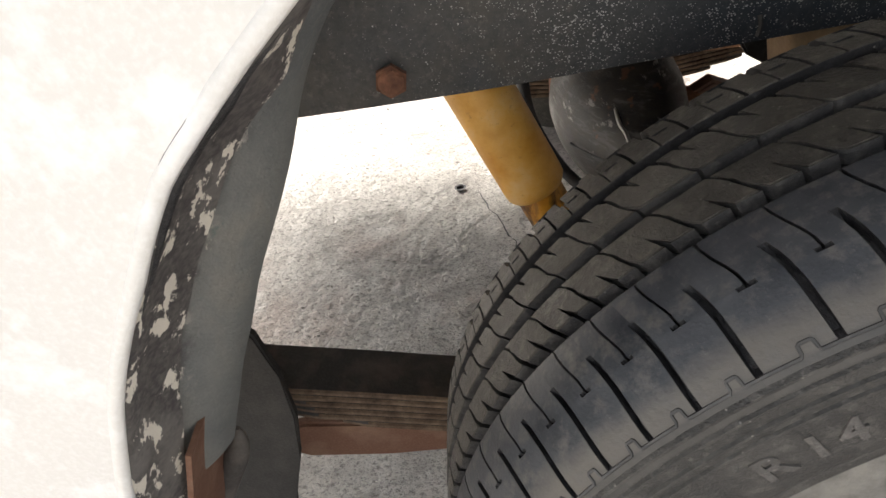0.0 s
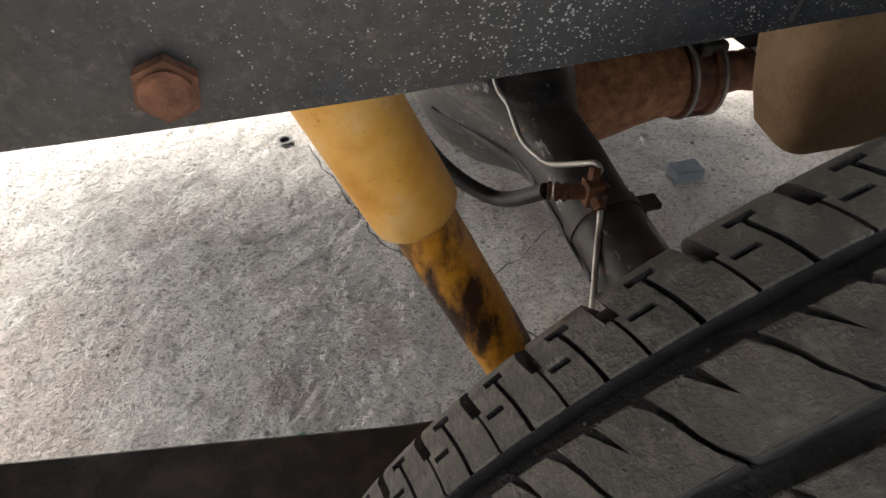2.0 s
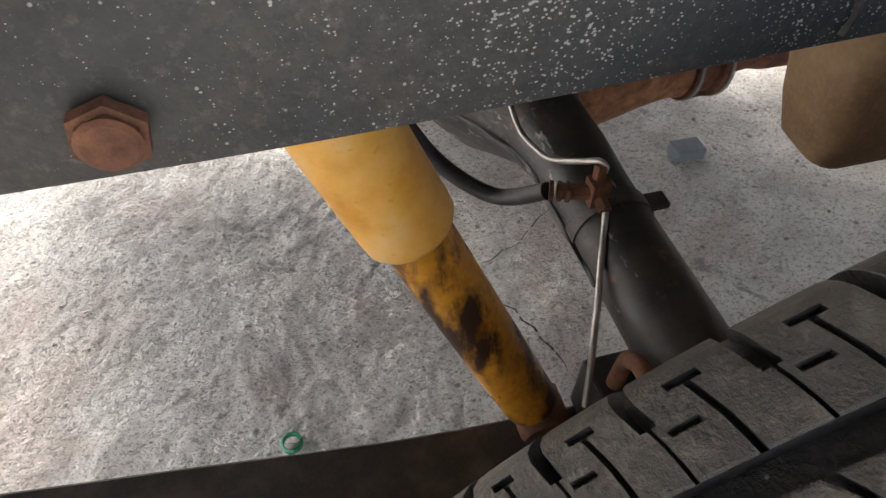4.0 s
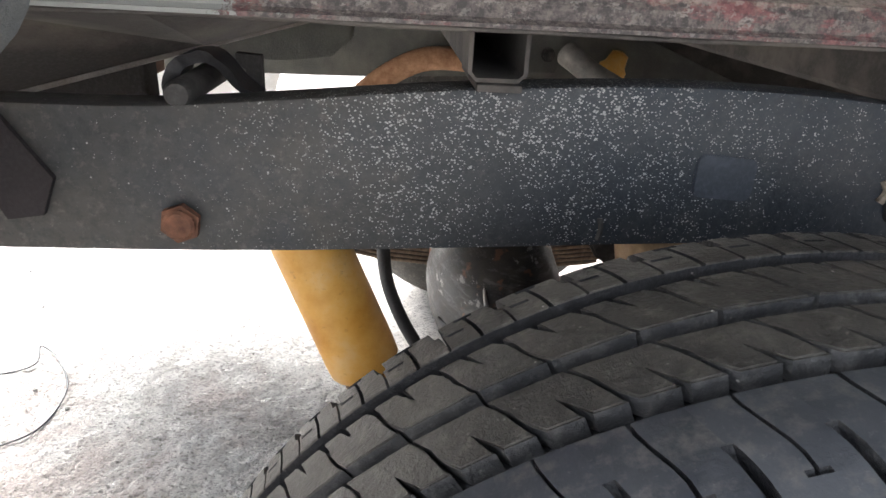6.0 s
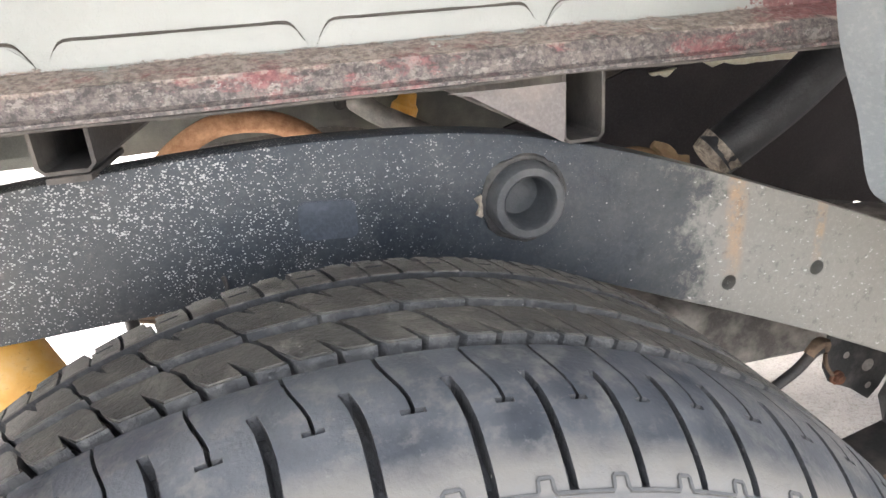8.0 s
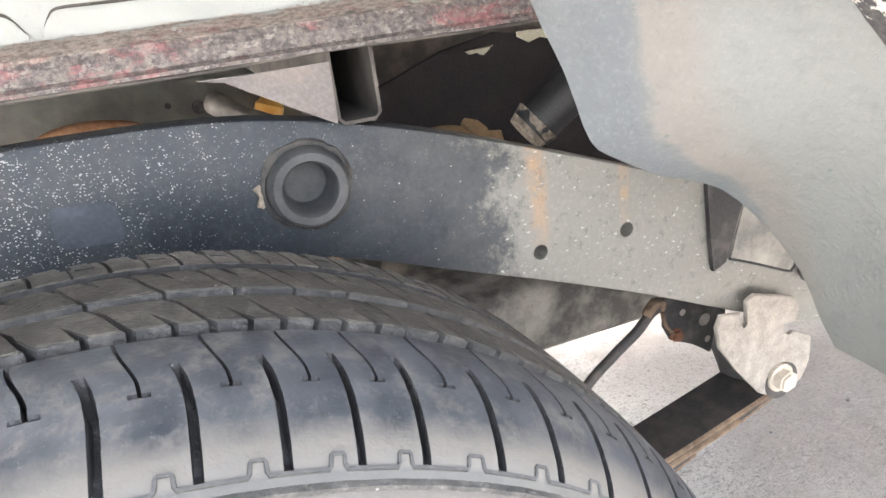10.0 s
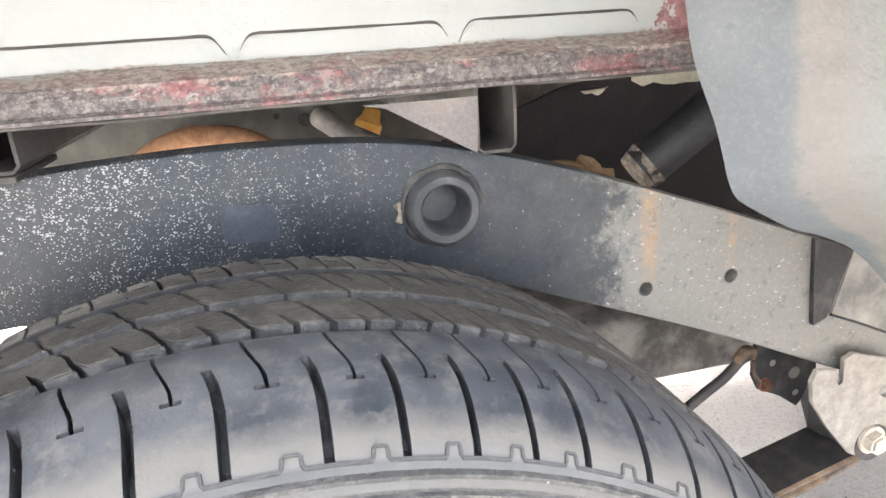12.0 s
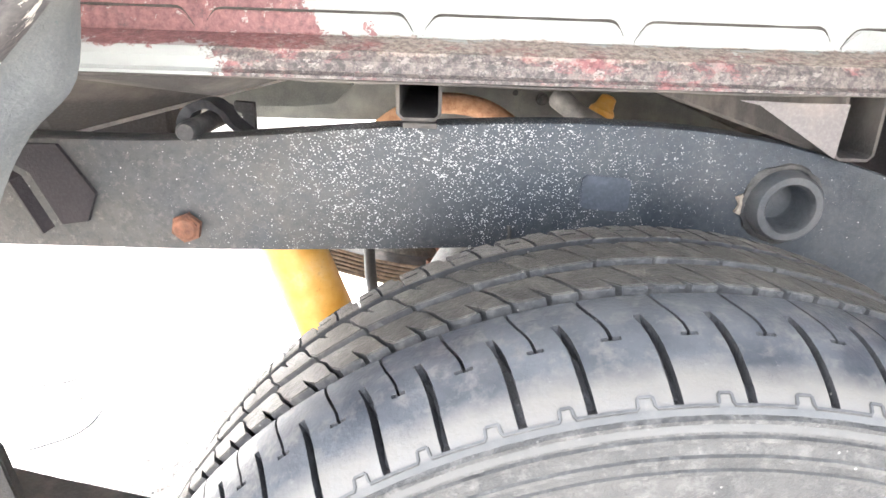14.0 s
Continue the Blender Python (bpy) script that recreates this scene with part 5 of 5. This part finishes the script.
bm = bmesh.new()
rings(bm, along([(-0.05, 0.01), (-0.048, 0.0288), (0.148, 0.0292), (0.156, 0.0287), (0.161, 0.0255), (0.163, 0.0235)], A, DIR))
part("dust_tube", bm, YELLOW, shock, "yellow painted upper tube", smooth=40)
bm = bmesh.new()
rings(bm, along([(-0.02, 0.0220), (0.10, 0.0222), (0.205, 0.0222), (0.213, 0.021), (0.215, 0.012)], STEP, DIR))
part("lower_tube", bm, YELLOW_LOW, shock, "yellow lower tube with dark grease", smooth=40)
bm = bmesh.new()
e = STEP + DIR * 0.235
lathe(bm, [(-0.02, 0.0), (-0.02, 0.02), (-0.017, 0.022), (0.017, 0.022), (0.02, 0.02), (0.02, 0.0)], e, "Y", 24)
part("lower_eye", bm, RUST, shock, smooth=40)
# far shock, leaning the other way
FA, FB = Vector((0.552, 1.385, 0.649)), Vector((0.416, 1.37, 0.324))
fd = (FB - FA).normalized()
bm = bmesh.new()
rings(bm, along([(-0.012, 0.008), (-0.008, 0.016), (0.012, 0.020), (0.02, 0.027), (0.22, 0.027), (0.225, 0.022), (0.42, 0.022)], FA, fd))
far_shock = part("shock_absorber", bm, YELLOW, truck, "yellow far shock absorber", smooth=40)


# ---- leaf springs ----
SPAN = [(-0.36, 0.425), (-0.30, 0.408), (-0.16, 0.367), (-0.075, 0.347), (0.003, 0.326), (0.11, 0.298), (0.25, 0.284), (0.333, 0.282), (0.45, 0.286), (0.60, 0.302), (0.70, 0.320), (0.78, 0.338), (0.83, 0.350), (0.887, 0.364), (0.92, 0.374)]


def leaf_spring(y0, y1, name):
    spring = new(name)
    spring.parent = truck
    spring["label"] = "stack of dark steel spring leaves with rusty edges"
    ends = [(-0.36, 0.94), (-0.34, 0.90), (-0.165, 0.80), (-0.155, 0.70), (-0.15, 0.62), (-0.10, 0.56)]
    for i, (a, b) in enumerate(ends):
        bm = bmesh.new()
        n = 26
        loops = []
        for k in range(n + 1):
            x = a + (b - a) * k / n
            z = curve_at(SPAN, x) - i * 0.0092
            t, c = 0.0078, 0.002
            q = 0.004 * (k in (0, n))
            loops.append([(x, y0 + q, z - c), (x, y0 + c + q, z), (x, y1 - c - q, z), (x, y1 - q, z - c), (x, y1 - q, z - t + c), (x, y1 - c - q, z - t), (x, y0 + c + q, z - t), (x, y0 + q, z - t + c)])
        rings(bm, loops)
        for f in bm.faces:
            f.material_index = 1 if abs(f.calc_center_median().y - y0) < 0.0025 else 0
        leaf = part("leaf", bm, [SPRING, SPRING_EDGE], spring, smooth=30)
    bm = bmesh.new()
    lathe(bm, [(y0 - 0.001, 0.012), (y0 - 0.001, 0.021), (y1 + 0.001, 0.021), (y1 + 0.001, 0.012)], (0.903, 0, 0.376), sides=24)
    part("spring_eye", bm, SPRING, spring, smooth=40)
    return spring


leaf_spring(0.508, 0.568, "leaf_spring")
leaf_spring(1.342, 1.402, "leaf_spring")
# clip rod on the far spring
bm = bmesh.new()
tube(bm, [(-0.104, 1.372, 0.325), (-0.125, 1.372, 0.312), (-0.136, 1.372, 0.296), (-0.105, 1.372, 0.290), (0.011, 1.372, 0.284), (0.114, 1.372, 0.257)], 0.008, 10, 5)
part("clip_rod", bm, DARK_STEEL, truck, "bent rod on the far spring", smooth=60)
# brown plate below the near spring
bm = bmesh.new()
slab(bm, [(-0.174, 0.271), (-0.179, 0.251), (-0.176, 0.23), (-0.16, 0.218), (-0.069, 0.21), (0.145, 0.201), (0.145, 0.245), (-0.036, 0.256), (-0.153, 0.276)], 0.535, 0.549, 0.004)
part("lower_bracket", bm, BROWN, truck, "brown dirty bracket below the spring", smooth=30)
# shackle at the tail end
bm = bmesh.new()
slab(bm, [(-0.345, 0.60), (-0.325, 0.60), (-0.325, 0.42), (-0.335, 0.40), (-0.355, 0.40), (-0.365, 0.42)], 0.500, 0.506, 0.001)
slab(bm, [(-0.345, 0.60), (-0.325, 0.60), (-0.325, 0.42), (-0.335, 0.40), (-0.355, 0.40), (-0.365, 0.42)], 0.572, 0.578, 0.001)
part("shackle", bm, DARK_STEEL, truck)


# ---- far wheel ----
bm = bmesh.new()
lathe(bm, [(1.49, 0.18), (1.475, 0.21), (1.472, 0.24), (1.478, 0.272), (1.495, 0.302), (1.51, 0.310), (1.52, 0.310), (1.523, 0.302), (1.53, 0.302), (1.533, 0.311), (1.56, 0.312), (1.59, 0.311), (1.61, 0.309), (1.628, 0.300), (1.64, 0.27), (1.645, 0.25), (1.63, 0.18)], (CX, 0, CZ), sides=90)
far_tyre = part("rear_tyre", bm, TREAD, truck, "dark far tyre", smooth=40)
bm = bmesh.new()
lathe(bm, [(1.49, 0.185), (1.51, 0.17), (1.55, 0.165), (1.56, 0.0)], (CX, 0, CZ), sides=48)
part("rear_rim", bm, GREY_STEEL, truck, smooth=40)
bm = bmesh.new()
lathe(bm, [(1.41, 0.0), (1.41, 0.13), (1.42, 0.142), (1.47, 0.142), (1.48, 0.0)], (CX, 0, CZ), sides=40)
part("brake_drum", bm, RUST, truck, smooth=40)


# ---- exhaust, far pipes and tank ----
bm = bmesh.new()
tube(bm, [(0.004, 1.33, 0.438), (0.051, 1.33, 0.538), (0.103, 1.33, 0.593), (0.159, 1.33, 0.628), (0.205, 1.33, 0.641), (0.266, 1.33, 0.639), (0.316, 1.33, 0.623), (0.362, 1.33, 0.588), (0.398, 1.33, 0.52), (0.425, 1.33, 0.43), (0.455, 1.33, 0.352), (0.51, 1.33, 0.318), (0.60, 1.33, 0.312), (0.9, 1.33, 0.31)], 0.0205, 18, 6)
part("exhaust_pipe", bm, RUST_BRIGHT, truck, "orange rusted exhaust pipe arched over the axle", smooth=60)
bm = bmesh.new()
tube(bm, [(0.445, 1.35, 0.656), (0.458, 1.33, 0.647), (0.483, 1.31, 0.629), (0.543, 1.29, 0.598), (0.623, 1.26, 0.552)], (0.022, 0.022, 0.0205, 0.0205, 0.0205), 16, 5)
part("stay_tube", bm, GREY_STEEL, truck, "grey dusty tube in front of the far rail", smooth=60)
bm = bmesh.new()
slab(bm, [(0.377, 0.703), (0.437, 0.702), (0.446, 0.657), (0.435, 0.616), (0.375, 0.617)], 1.385, 1.399, 0.002)
plate = part("mount_plate", bm, FAR_RAIL, far_rail, "grey plate bolted to the far rail")
bm = bmesh.new()
hexagon(bm, (0.418, 0.649), 0.018, 1.374, 1.384, 10, 0.013)
part("bolt", bm, DARK_STEEL, plate, smooth=30)
# dark disc painted for the shade in a hole of the far rail
bm = bmesh.new()
lathe(bm, [(-0.0006, 0.006), (-0.0008, 0.005), (-0.0004, 0.0)], (0.365, 1.40, 0.658), sides=14)
part("bolt_hole", bm, GROOVE_SHADE, far_rail)
# fuel tank ahead of the axle, behind the rail
bm = bmesh.new()
loops = []
for x, z0, z1, y0, y1, b in ((0.60, 0.40, 0.44, 0.72, 0.93, 0.012), (0.61, 0.375, 0.455, 0.705, 0.945, 0.012), (0.63, 0.366, 0.462, 0.70, 0.95, 0.010), (1.0, 0.362, 0.460, 0.70, 0.95, 0.010), (1.45, 0.350, 0.455, 0.70, 0.95, 0.010)):
    loops.append([(x, y0 + b, z0), (x, y1 - b, z0), (x, y1, z0 + b), (x, y1, z1 - b), (x, y1 - b, z1), (x, y0 + b, z1), (x, y0, z1 - b), (x, y0, z0 + b)])
rings(bm, loops)
part("fuel_tank", bm, TANK, truck, "grey dust-coated fuel tank", smooth=50)
bm = bmesh.new()
lathe(bm, [(0.585, 0.0), (0.585, 0.03), (0.60, 0.065), (0.62, 0.082), (1.35, 0.082), (1.37, 0.0)], (0, 1.17, 0.405), "X", 36)
part("silencer", bm, DARK_STEEL, truck, "dark dusty silencer drum", smooth=50)
# filler hose and loose wires above the rail
bm = bmesh.new()
tube(bm, [(0.702, 0.632, 0.659), (0.726, 0.625, 0.679), (0.766, 0.615, 0.713), (0.811, 0.6, 0.765)], 0.0225, 16, 5)
filler = part("filler_hose", bm, HOSE, truck, "thick black filler hose with a crusty end", smooth=60)
bm = bmesh.new()
tube(bm, [(0.696, 0.633, 0.6545), (0.703, 0.632, 0.660), (0.710, 0.63, 0.666)], (0.019, 0.0222, 0.0236), 16, 5, True, 0.12)
part("hose_clamp", bm, CRUST, filler, "crusty hose end", smooth=60)
for pts, r, wob in (([(0.57, 0.625, 0.669), (0.59, 0.622, 0.676), (0.615, 0.62, 0.677), (0.639, 0.62, 0.668), (0.653, 0.62, 0.655)], 0.0035, 0.2), ([(0.58, 0.628, 0.665), (0.595, 0.626, 0.668), (0.624, 0.625, 0.668)], 0.0028, 0.2)):
    bm = bmesh.new()
    tube(bm, pts, r, 8, 5, True, wob)
    part("wire", bm, TAN, truck, "tan crusted wire", smooth=60)
bm = bmesh.new()
tube(bm, [(0.628, 0.618, 0.682), (0.636, 0.616, 0.676), (0.644, 0.615, 0.668), (0.653, 0.615, 0.658), (0.664, 0.615, 0.648)], (0.003, 0.0075, 0.006, 0.009, 0.006), 9, 4, True, 0.9)
part("torn_tape", bm, TAN, truck, "torn tan tape on the wires", smooth=40)
bm = bmesh.new()
sheet(bm, [[(0.524, 0.72, 0.693), (0.593, 0.72, 0.714), (0.653, 0.72, 0.735), (0.712, 0.72, 0.745), (0.789, 0.72, 0.732), (1.2, 0.72, 0.74)], [(0.522, 0.75, 0.635), (0.591, 0.75, 0.634), (0.649, 0.75, 0.624), (0.707, 0.75, 0.604), (0.784, 0.75, 0.584), (1.2, 0.75, 0.50)]], 0.003)
guard = part("splash_guard", bm, GUARD, truck, "dark splash guard below the bed")
# ragged cream strips added for the daylight through the gap above the guard
for x0, x1, z0, z1, seed in ((0.735, 0.914, 0.730, 0.742, 3), (0.676, 0.706, 0.728, 0.732, 8)):
    bm = bmesh.new()
    n = 14
    xs = [x0 + (x1 - x0) * i / n for i in range(n + 1)]
    low = [(x, z0 + 0.006 * noise.noise(Vector((x * 90, seed, 0))) + (z1 - z0) * 0.6 * abs(2 * i / n - 1) ** 5) for i, x in enumerate(xs)]
    top = [(x, z1 + 0.003 * noise.noise(Vector((x * 70, seed + 5, 0)))) for x in xs]
    slab(bm, low + top[::-1], 0.708, 0.711)
    part("gap_daylight", bm, GAP_LIGHT, guard, "ragged cream strip that stands for daylight through a gap")


# ---- wheel arch: white outer panel, chipped lip and dusty liner ----
LIP = [(-0.150, 0.448), (-0.131, 0.522), (-0.113, 0.572), (-0.099, 0.613), (-0.080, 0.655), (-0.055, 0.695), (-0.032, 0.730), (-0.008, 0.753), (0.006, 0.765), (0.036, 0.790), (0.104, 0.843), (0.196, 0.879), (0.335, 0.893), (0.47, 0.876), (0.574, 0.821), (0.639, 0.765), (0.684, 0.716), (0.72, 0.622), (0.736, 0.547), (0.745, 0.497)]
EDGE_R = [(-0.101, 0.51), (-0.087, 0.542), (-0.063, 0.599), (-0.027, 0.668), (-0.003, 0.717), (0.018, 0.749), (0.042, 0.776), (0.051, 0.818), (0.058, 0.854)]
def tuck(x):
    """How far the panel behind the wheel stands inwards of the panel ahead of it."""
    k = min(max((0.20 - x) / 0.17, 0.0), 1.0)
    return 0.0435 * k * k * (3 - 2 * k)


# panel also runs on unseen to x 3.2 to keep light out
fender = part("fender", (lambda b: (slab(b, LIP + [(3.2, 0.47), (3.2, 1.25), (-0.80, 1.25), (-0.80, 0.50)], 0.221, 0.225), b)[1])(bmesh.new()), WHITE, truck, "white outer bed panel with a cut wheel arch", smooth=30)
for v in fender.data.vertices:
    v.co.y += tuck(v.co.x)

# unseen cap added over the bed side to keep sky light off it
bm = bmesh.new()
box(bm, (-0.80, 0.219, 1.215), (3.2, 0.56, 1.252), 0.012)
part("bed_rail", bm, WHITE, truck, "white top rail of the bed side, unseen, keeps sky light out")
# unseen panels added at both ends to limit the light under the bed
bm = bmesh.new()
for x, z in ((-0.79, 0.60), (3.15, 0.30)):
    box(bm, (x, 0.275, z), (x + 0.01, 1.684, 1.21))
part("unseen_end_panel", bm, UNDER, truck, "dark unseen end panels, added to shut light out")
line = smooth_path([(x, 0.235 + tuck(x), z) for x, z in LIP], 4)
bm = bmesh.new()
rows = [[], [], [], []]
for i, p in enumerate(line):
    d = Vector((CX, p.y, CZ)) - p
    d.normalize()
    wob = 0.0012 * noise.noise(p * 40)
    rows[0].append(p + Vector((0, -0.0145, 0)) - d * 0.001)
    rows[1].append(p + Vector((0, -0.009, 0)) + d * (0.004 + wob))
    rows[2].append(p + Vector((0, 0.002, 0)) + d * (0.006 + wob))
    rows[3].append(p + Vector((0, 0.0215, 0)) + d * (0.002 + wob + tuck(p.x) * 0.30 * min(max((0.785 - p.z) / 0.03, 0.0), 1.0)))
sheet(bm, rows, 0.0018)
part("arch_lip", bm, LIP_PAINT, fender, "arch lip with white paint chipped to black", smooth=45)
bm = bmesh.new()
edge = []
for p in line:
    d = (Vector((CX, p.y, CZ)) - p).normalized()
    edge.append(p + Vector((0, -0.0135, 0)) + d * (0.0015 + 0.0008 * noise.noise(p * 30)))
tube(bm, edge, 0.0034, 8, 1, False, 0.15)
part("rolled_edge", bm, WHITE, fender, smooth=60)


# black tube added for the shade in the gap; no opening is cut
bm = bmesh.new()
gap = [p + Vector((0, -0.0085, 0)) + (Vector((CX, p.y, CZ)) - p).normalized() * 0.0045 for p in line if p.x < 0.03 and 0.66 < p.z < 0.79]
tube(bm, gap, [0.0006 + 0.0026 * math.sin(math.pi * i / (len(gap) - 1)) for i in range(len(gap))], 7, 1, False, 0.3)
part("lip_gap", bm, GROOVE_SHADE, fender, "black strip that stands for the shaded gap along the lifted lip", smooth=60)


def liner_rows(inner, lip, y, outer=0.252, n=40, m=9):
    a = smooth_path([(x, y, z) for x, z in inner], 5)
    b = smooth_path([(x, outer, z) for x, z in lip], 5)
    rows = []
    for j in range(m):
        k = j / (m - 1)
        row = []
        for i in range(n):
            s = i / (n - 1)
            p = a[min(int(s * (len(a) - 1)), len(a) - 1)].lerp(b[min(int(s * (len(b) - 1)), len(b) - 1)], k)
            row.append(p + Vector((0.006 * math.sin(math.pi * k) + 0.002 * noise.noise(p * 22), 0, 0.002 * noise.noise(p * 18 + Vector((4, 0, 0))))))
        rows.append(row)
    return rows


bm = bmesh.new()
sheet(bm, liner_rows(EDGE_R, [(-0.127, 0.521), (-0.116, 0.547), (-0.091, 0.602), (-0.062, 0.667), (-0.031, 0.715), (-0.002, 0.750), (0.013, 0.764), (0.05, 0.80), (0.085, 0.838)], 0.342, 0.297), 0.002)
part("rear_liner", bm, LINER, fender, "grey dust-coated inner arch liner", smooth=50)
EDGE_F = [(0.552, 0.841), (0.557, 0.806), (0.563, 0.781), (0.576, 0.753), (0.583, 0.734), (0.591, 0.713), (0.601, 0.703), (0.63, 0.687), (0.655, 0.679), (0.681, 0.666), (0.71, 0.638), (0.734, 0.61), (0.749, 0.585), (0.764, 0.559), (0.78, 0.533)]
bm = bmesh.new()
sheet(bm, liner_rows(EDGE_F, [(0.557, 0.832), (0.584, 0.815), (0.602, 0.799), (0.619, 0.785), (0.632, 0.773), (0.641, 0.766), (0.654, 0.753), (0.671, 0.735), (0.686, 0.715), (0.697, 0.694), (0.706, 0.671), (0.715, 0.647), (0.723, 0.62), (0.733, 0.579), (0.74, 0.544)], 0.36), 0.002)
part("front_liner", bm, LINER, fender, "grey-green dusty arch liner with a wavy hem", smooth=50)
# torn lower end of the liner: a brown bracket and a curled strip behind it
bm = bmesh.new()
sheet(bm, [[(-0.150, y, 0.40), (-0.128, y - 0.002, 0.46), (-0.112, y - 0.006, 0.52), (-0.095, y - 0.01, 0.565)] for y in (0.300, 0.330, 0.352, 0.372)], 0.003)
part("torn_bracket", bm, BROWN, fender, "brown dirty bracket behind the torn liner", smooth=40)
bm = bmesh.new()
tube(bm, [(-0.102, 0.35, 0.508), (-0.105, 0.35, 0.495), (-0.112, 0.35, 0.481), (-0.126, 0.35, 0.456), (-0.141, 0.35, 0.429)], (0.0015, 0.006, 0.0085, 0.008, 0.007), 14, 6)
part("curled_strip", bm, UNDER, fender, "curled grey liner strip", smooth=60)
# mudflap behind the wheel
bm = bmesh.new()
slab(bm, [(-0.229, 0.509), (-0.127, 0.5), (-0.12, 0.489), (-0.114, 0.442), (-0.114, 0.391), (-0.126, 0.335), (-0.149, 0.273), (-0.172, 0.146), (-0.282, 0.147)], 0.450, 0.460, 0.002)
part("mudflap", bm, FLAP, truck, "black rubber mudflap")
bm = bmesh.new()
slab(bm, LIP + [(3.2, 0.47), (3.2, 1.25), (-0.80, 1.25), (-0.80, 0.50)], 1.685, 1.689)
part("fender", bm, WHITE, truck, "white outer bed panel of the far side", smooth=30)


# ---- loose things on the ground ----
bm = bmesh.new()
lathe(bm, [(0.0, 0.010), (0.002, 0.0125), (0.007, 0.0125), (0.009, 0.010), (0.007, 0.0085), (0.002, 0.0085)], (-0.006, 0.698, GZ + 0.003), "Z", 24, True)
cap = part("bottle_cap_ring", bm, GLASS_GREEN, None, smooth=40)
tagged(cap, "small green plastic ring lying on the concrete", "plastic ring")
bm = bmesh.new()
box(bm, (0.652, 1.020, GZ), (0.704, 1.056, GZ + 0.023), 0.004)
tagged(part("grey_block", bm, BLOCK_GREY), "small grey block lying under the truck", "block")
bm = bmesh.new()
tube(bm, [(x, y, GZ + z) for x, y, z in ((-0.72, 1.16, 0.004), (-0.568, 1.191, 0.004), (-0.52, 1.222, 0.006), (-0.535, 1.276, 0.010), (-0.486, 1.237, 0.006), (-0.431, 1.149, 0.005), (-0.425, 1.05, 0.004), (-0.466, 1.0, 0.004), (-0.56, 0.95, 0.004), (-0.72, 0.93, 0.004))], 0.0016, 7, 8)
tagged(part("wire_loop", bm, HOSE, None, smooth=60), "thin dark wire loop lying on the concrete", "wire")
rnd = random.Random(7)
bm = bmesh.new()
for k in range(260):
    x, y = rnd.uniform(-1.0, 1.6), rnd.uniform(0.55, 2.0)
    r = rnd.choice((0.0012, 0.0018, 0.0025, 0.004)) * rnd.uniform(0.7, 1.3)
    vs = bmesh.ops.create_icosphere(bm, subdivisions=1, radius=r)["verts"]
    for v in vs:
        v.co = Vector((v.co.x * rnd.uniform(0.8, 1.3), v.co.y, v.co.z * 0.6)) + Vector((x, y, rise(x, y) + r * 0.35))
tagged(part("grit", bm, GREY_STEEL), "scattered grit and crumbs on the concrete", "grit", kind="stuff")
bm = bmesh.new()
lathe(bm, [(0.0, 0.013), (0.0, 0.009), (-0.006, 0.007), (-0.006, 0.0)], (0.026, 1.300, GZ + 0.0045), "Z", 18)
part("drill_hole", bm, GROOVE_SHADE, ground)
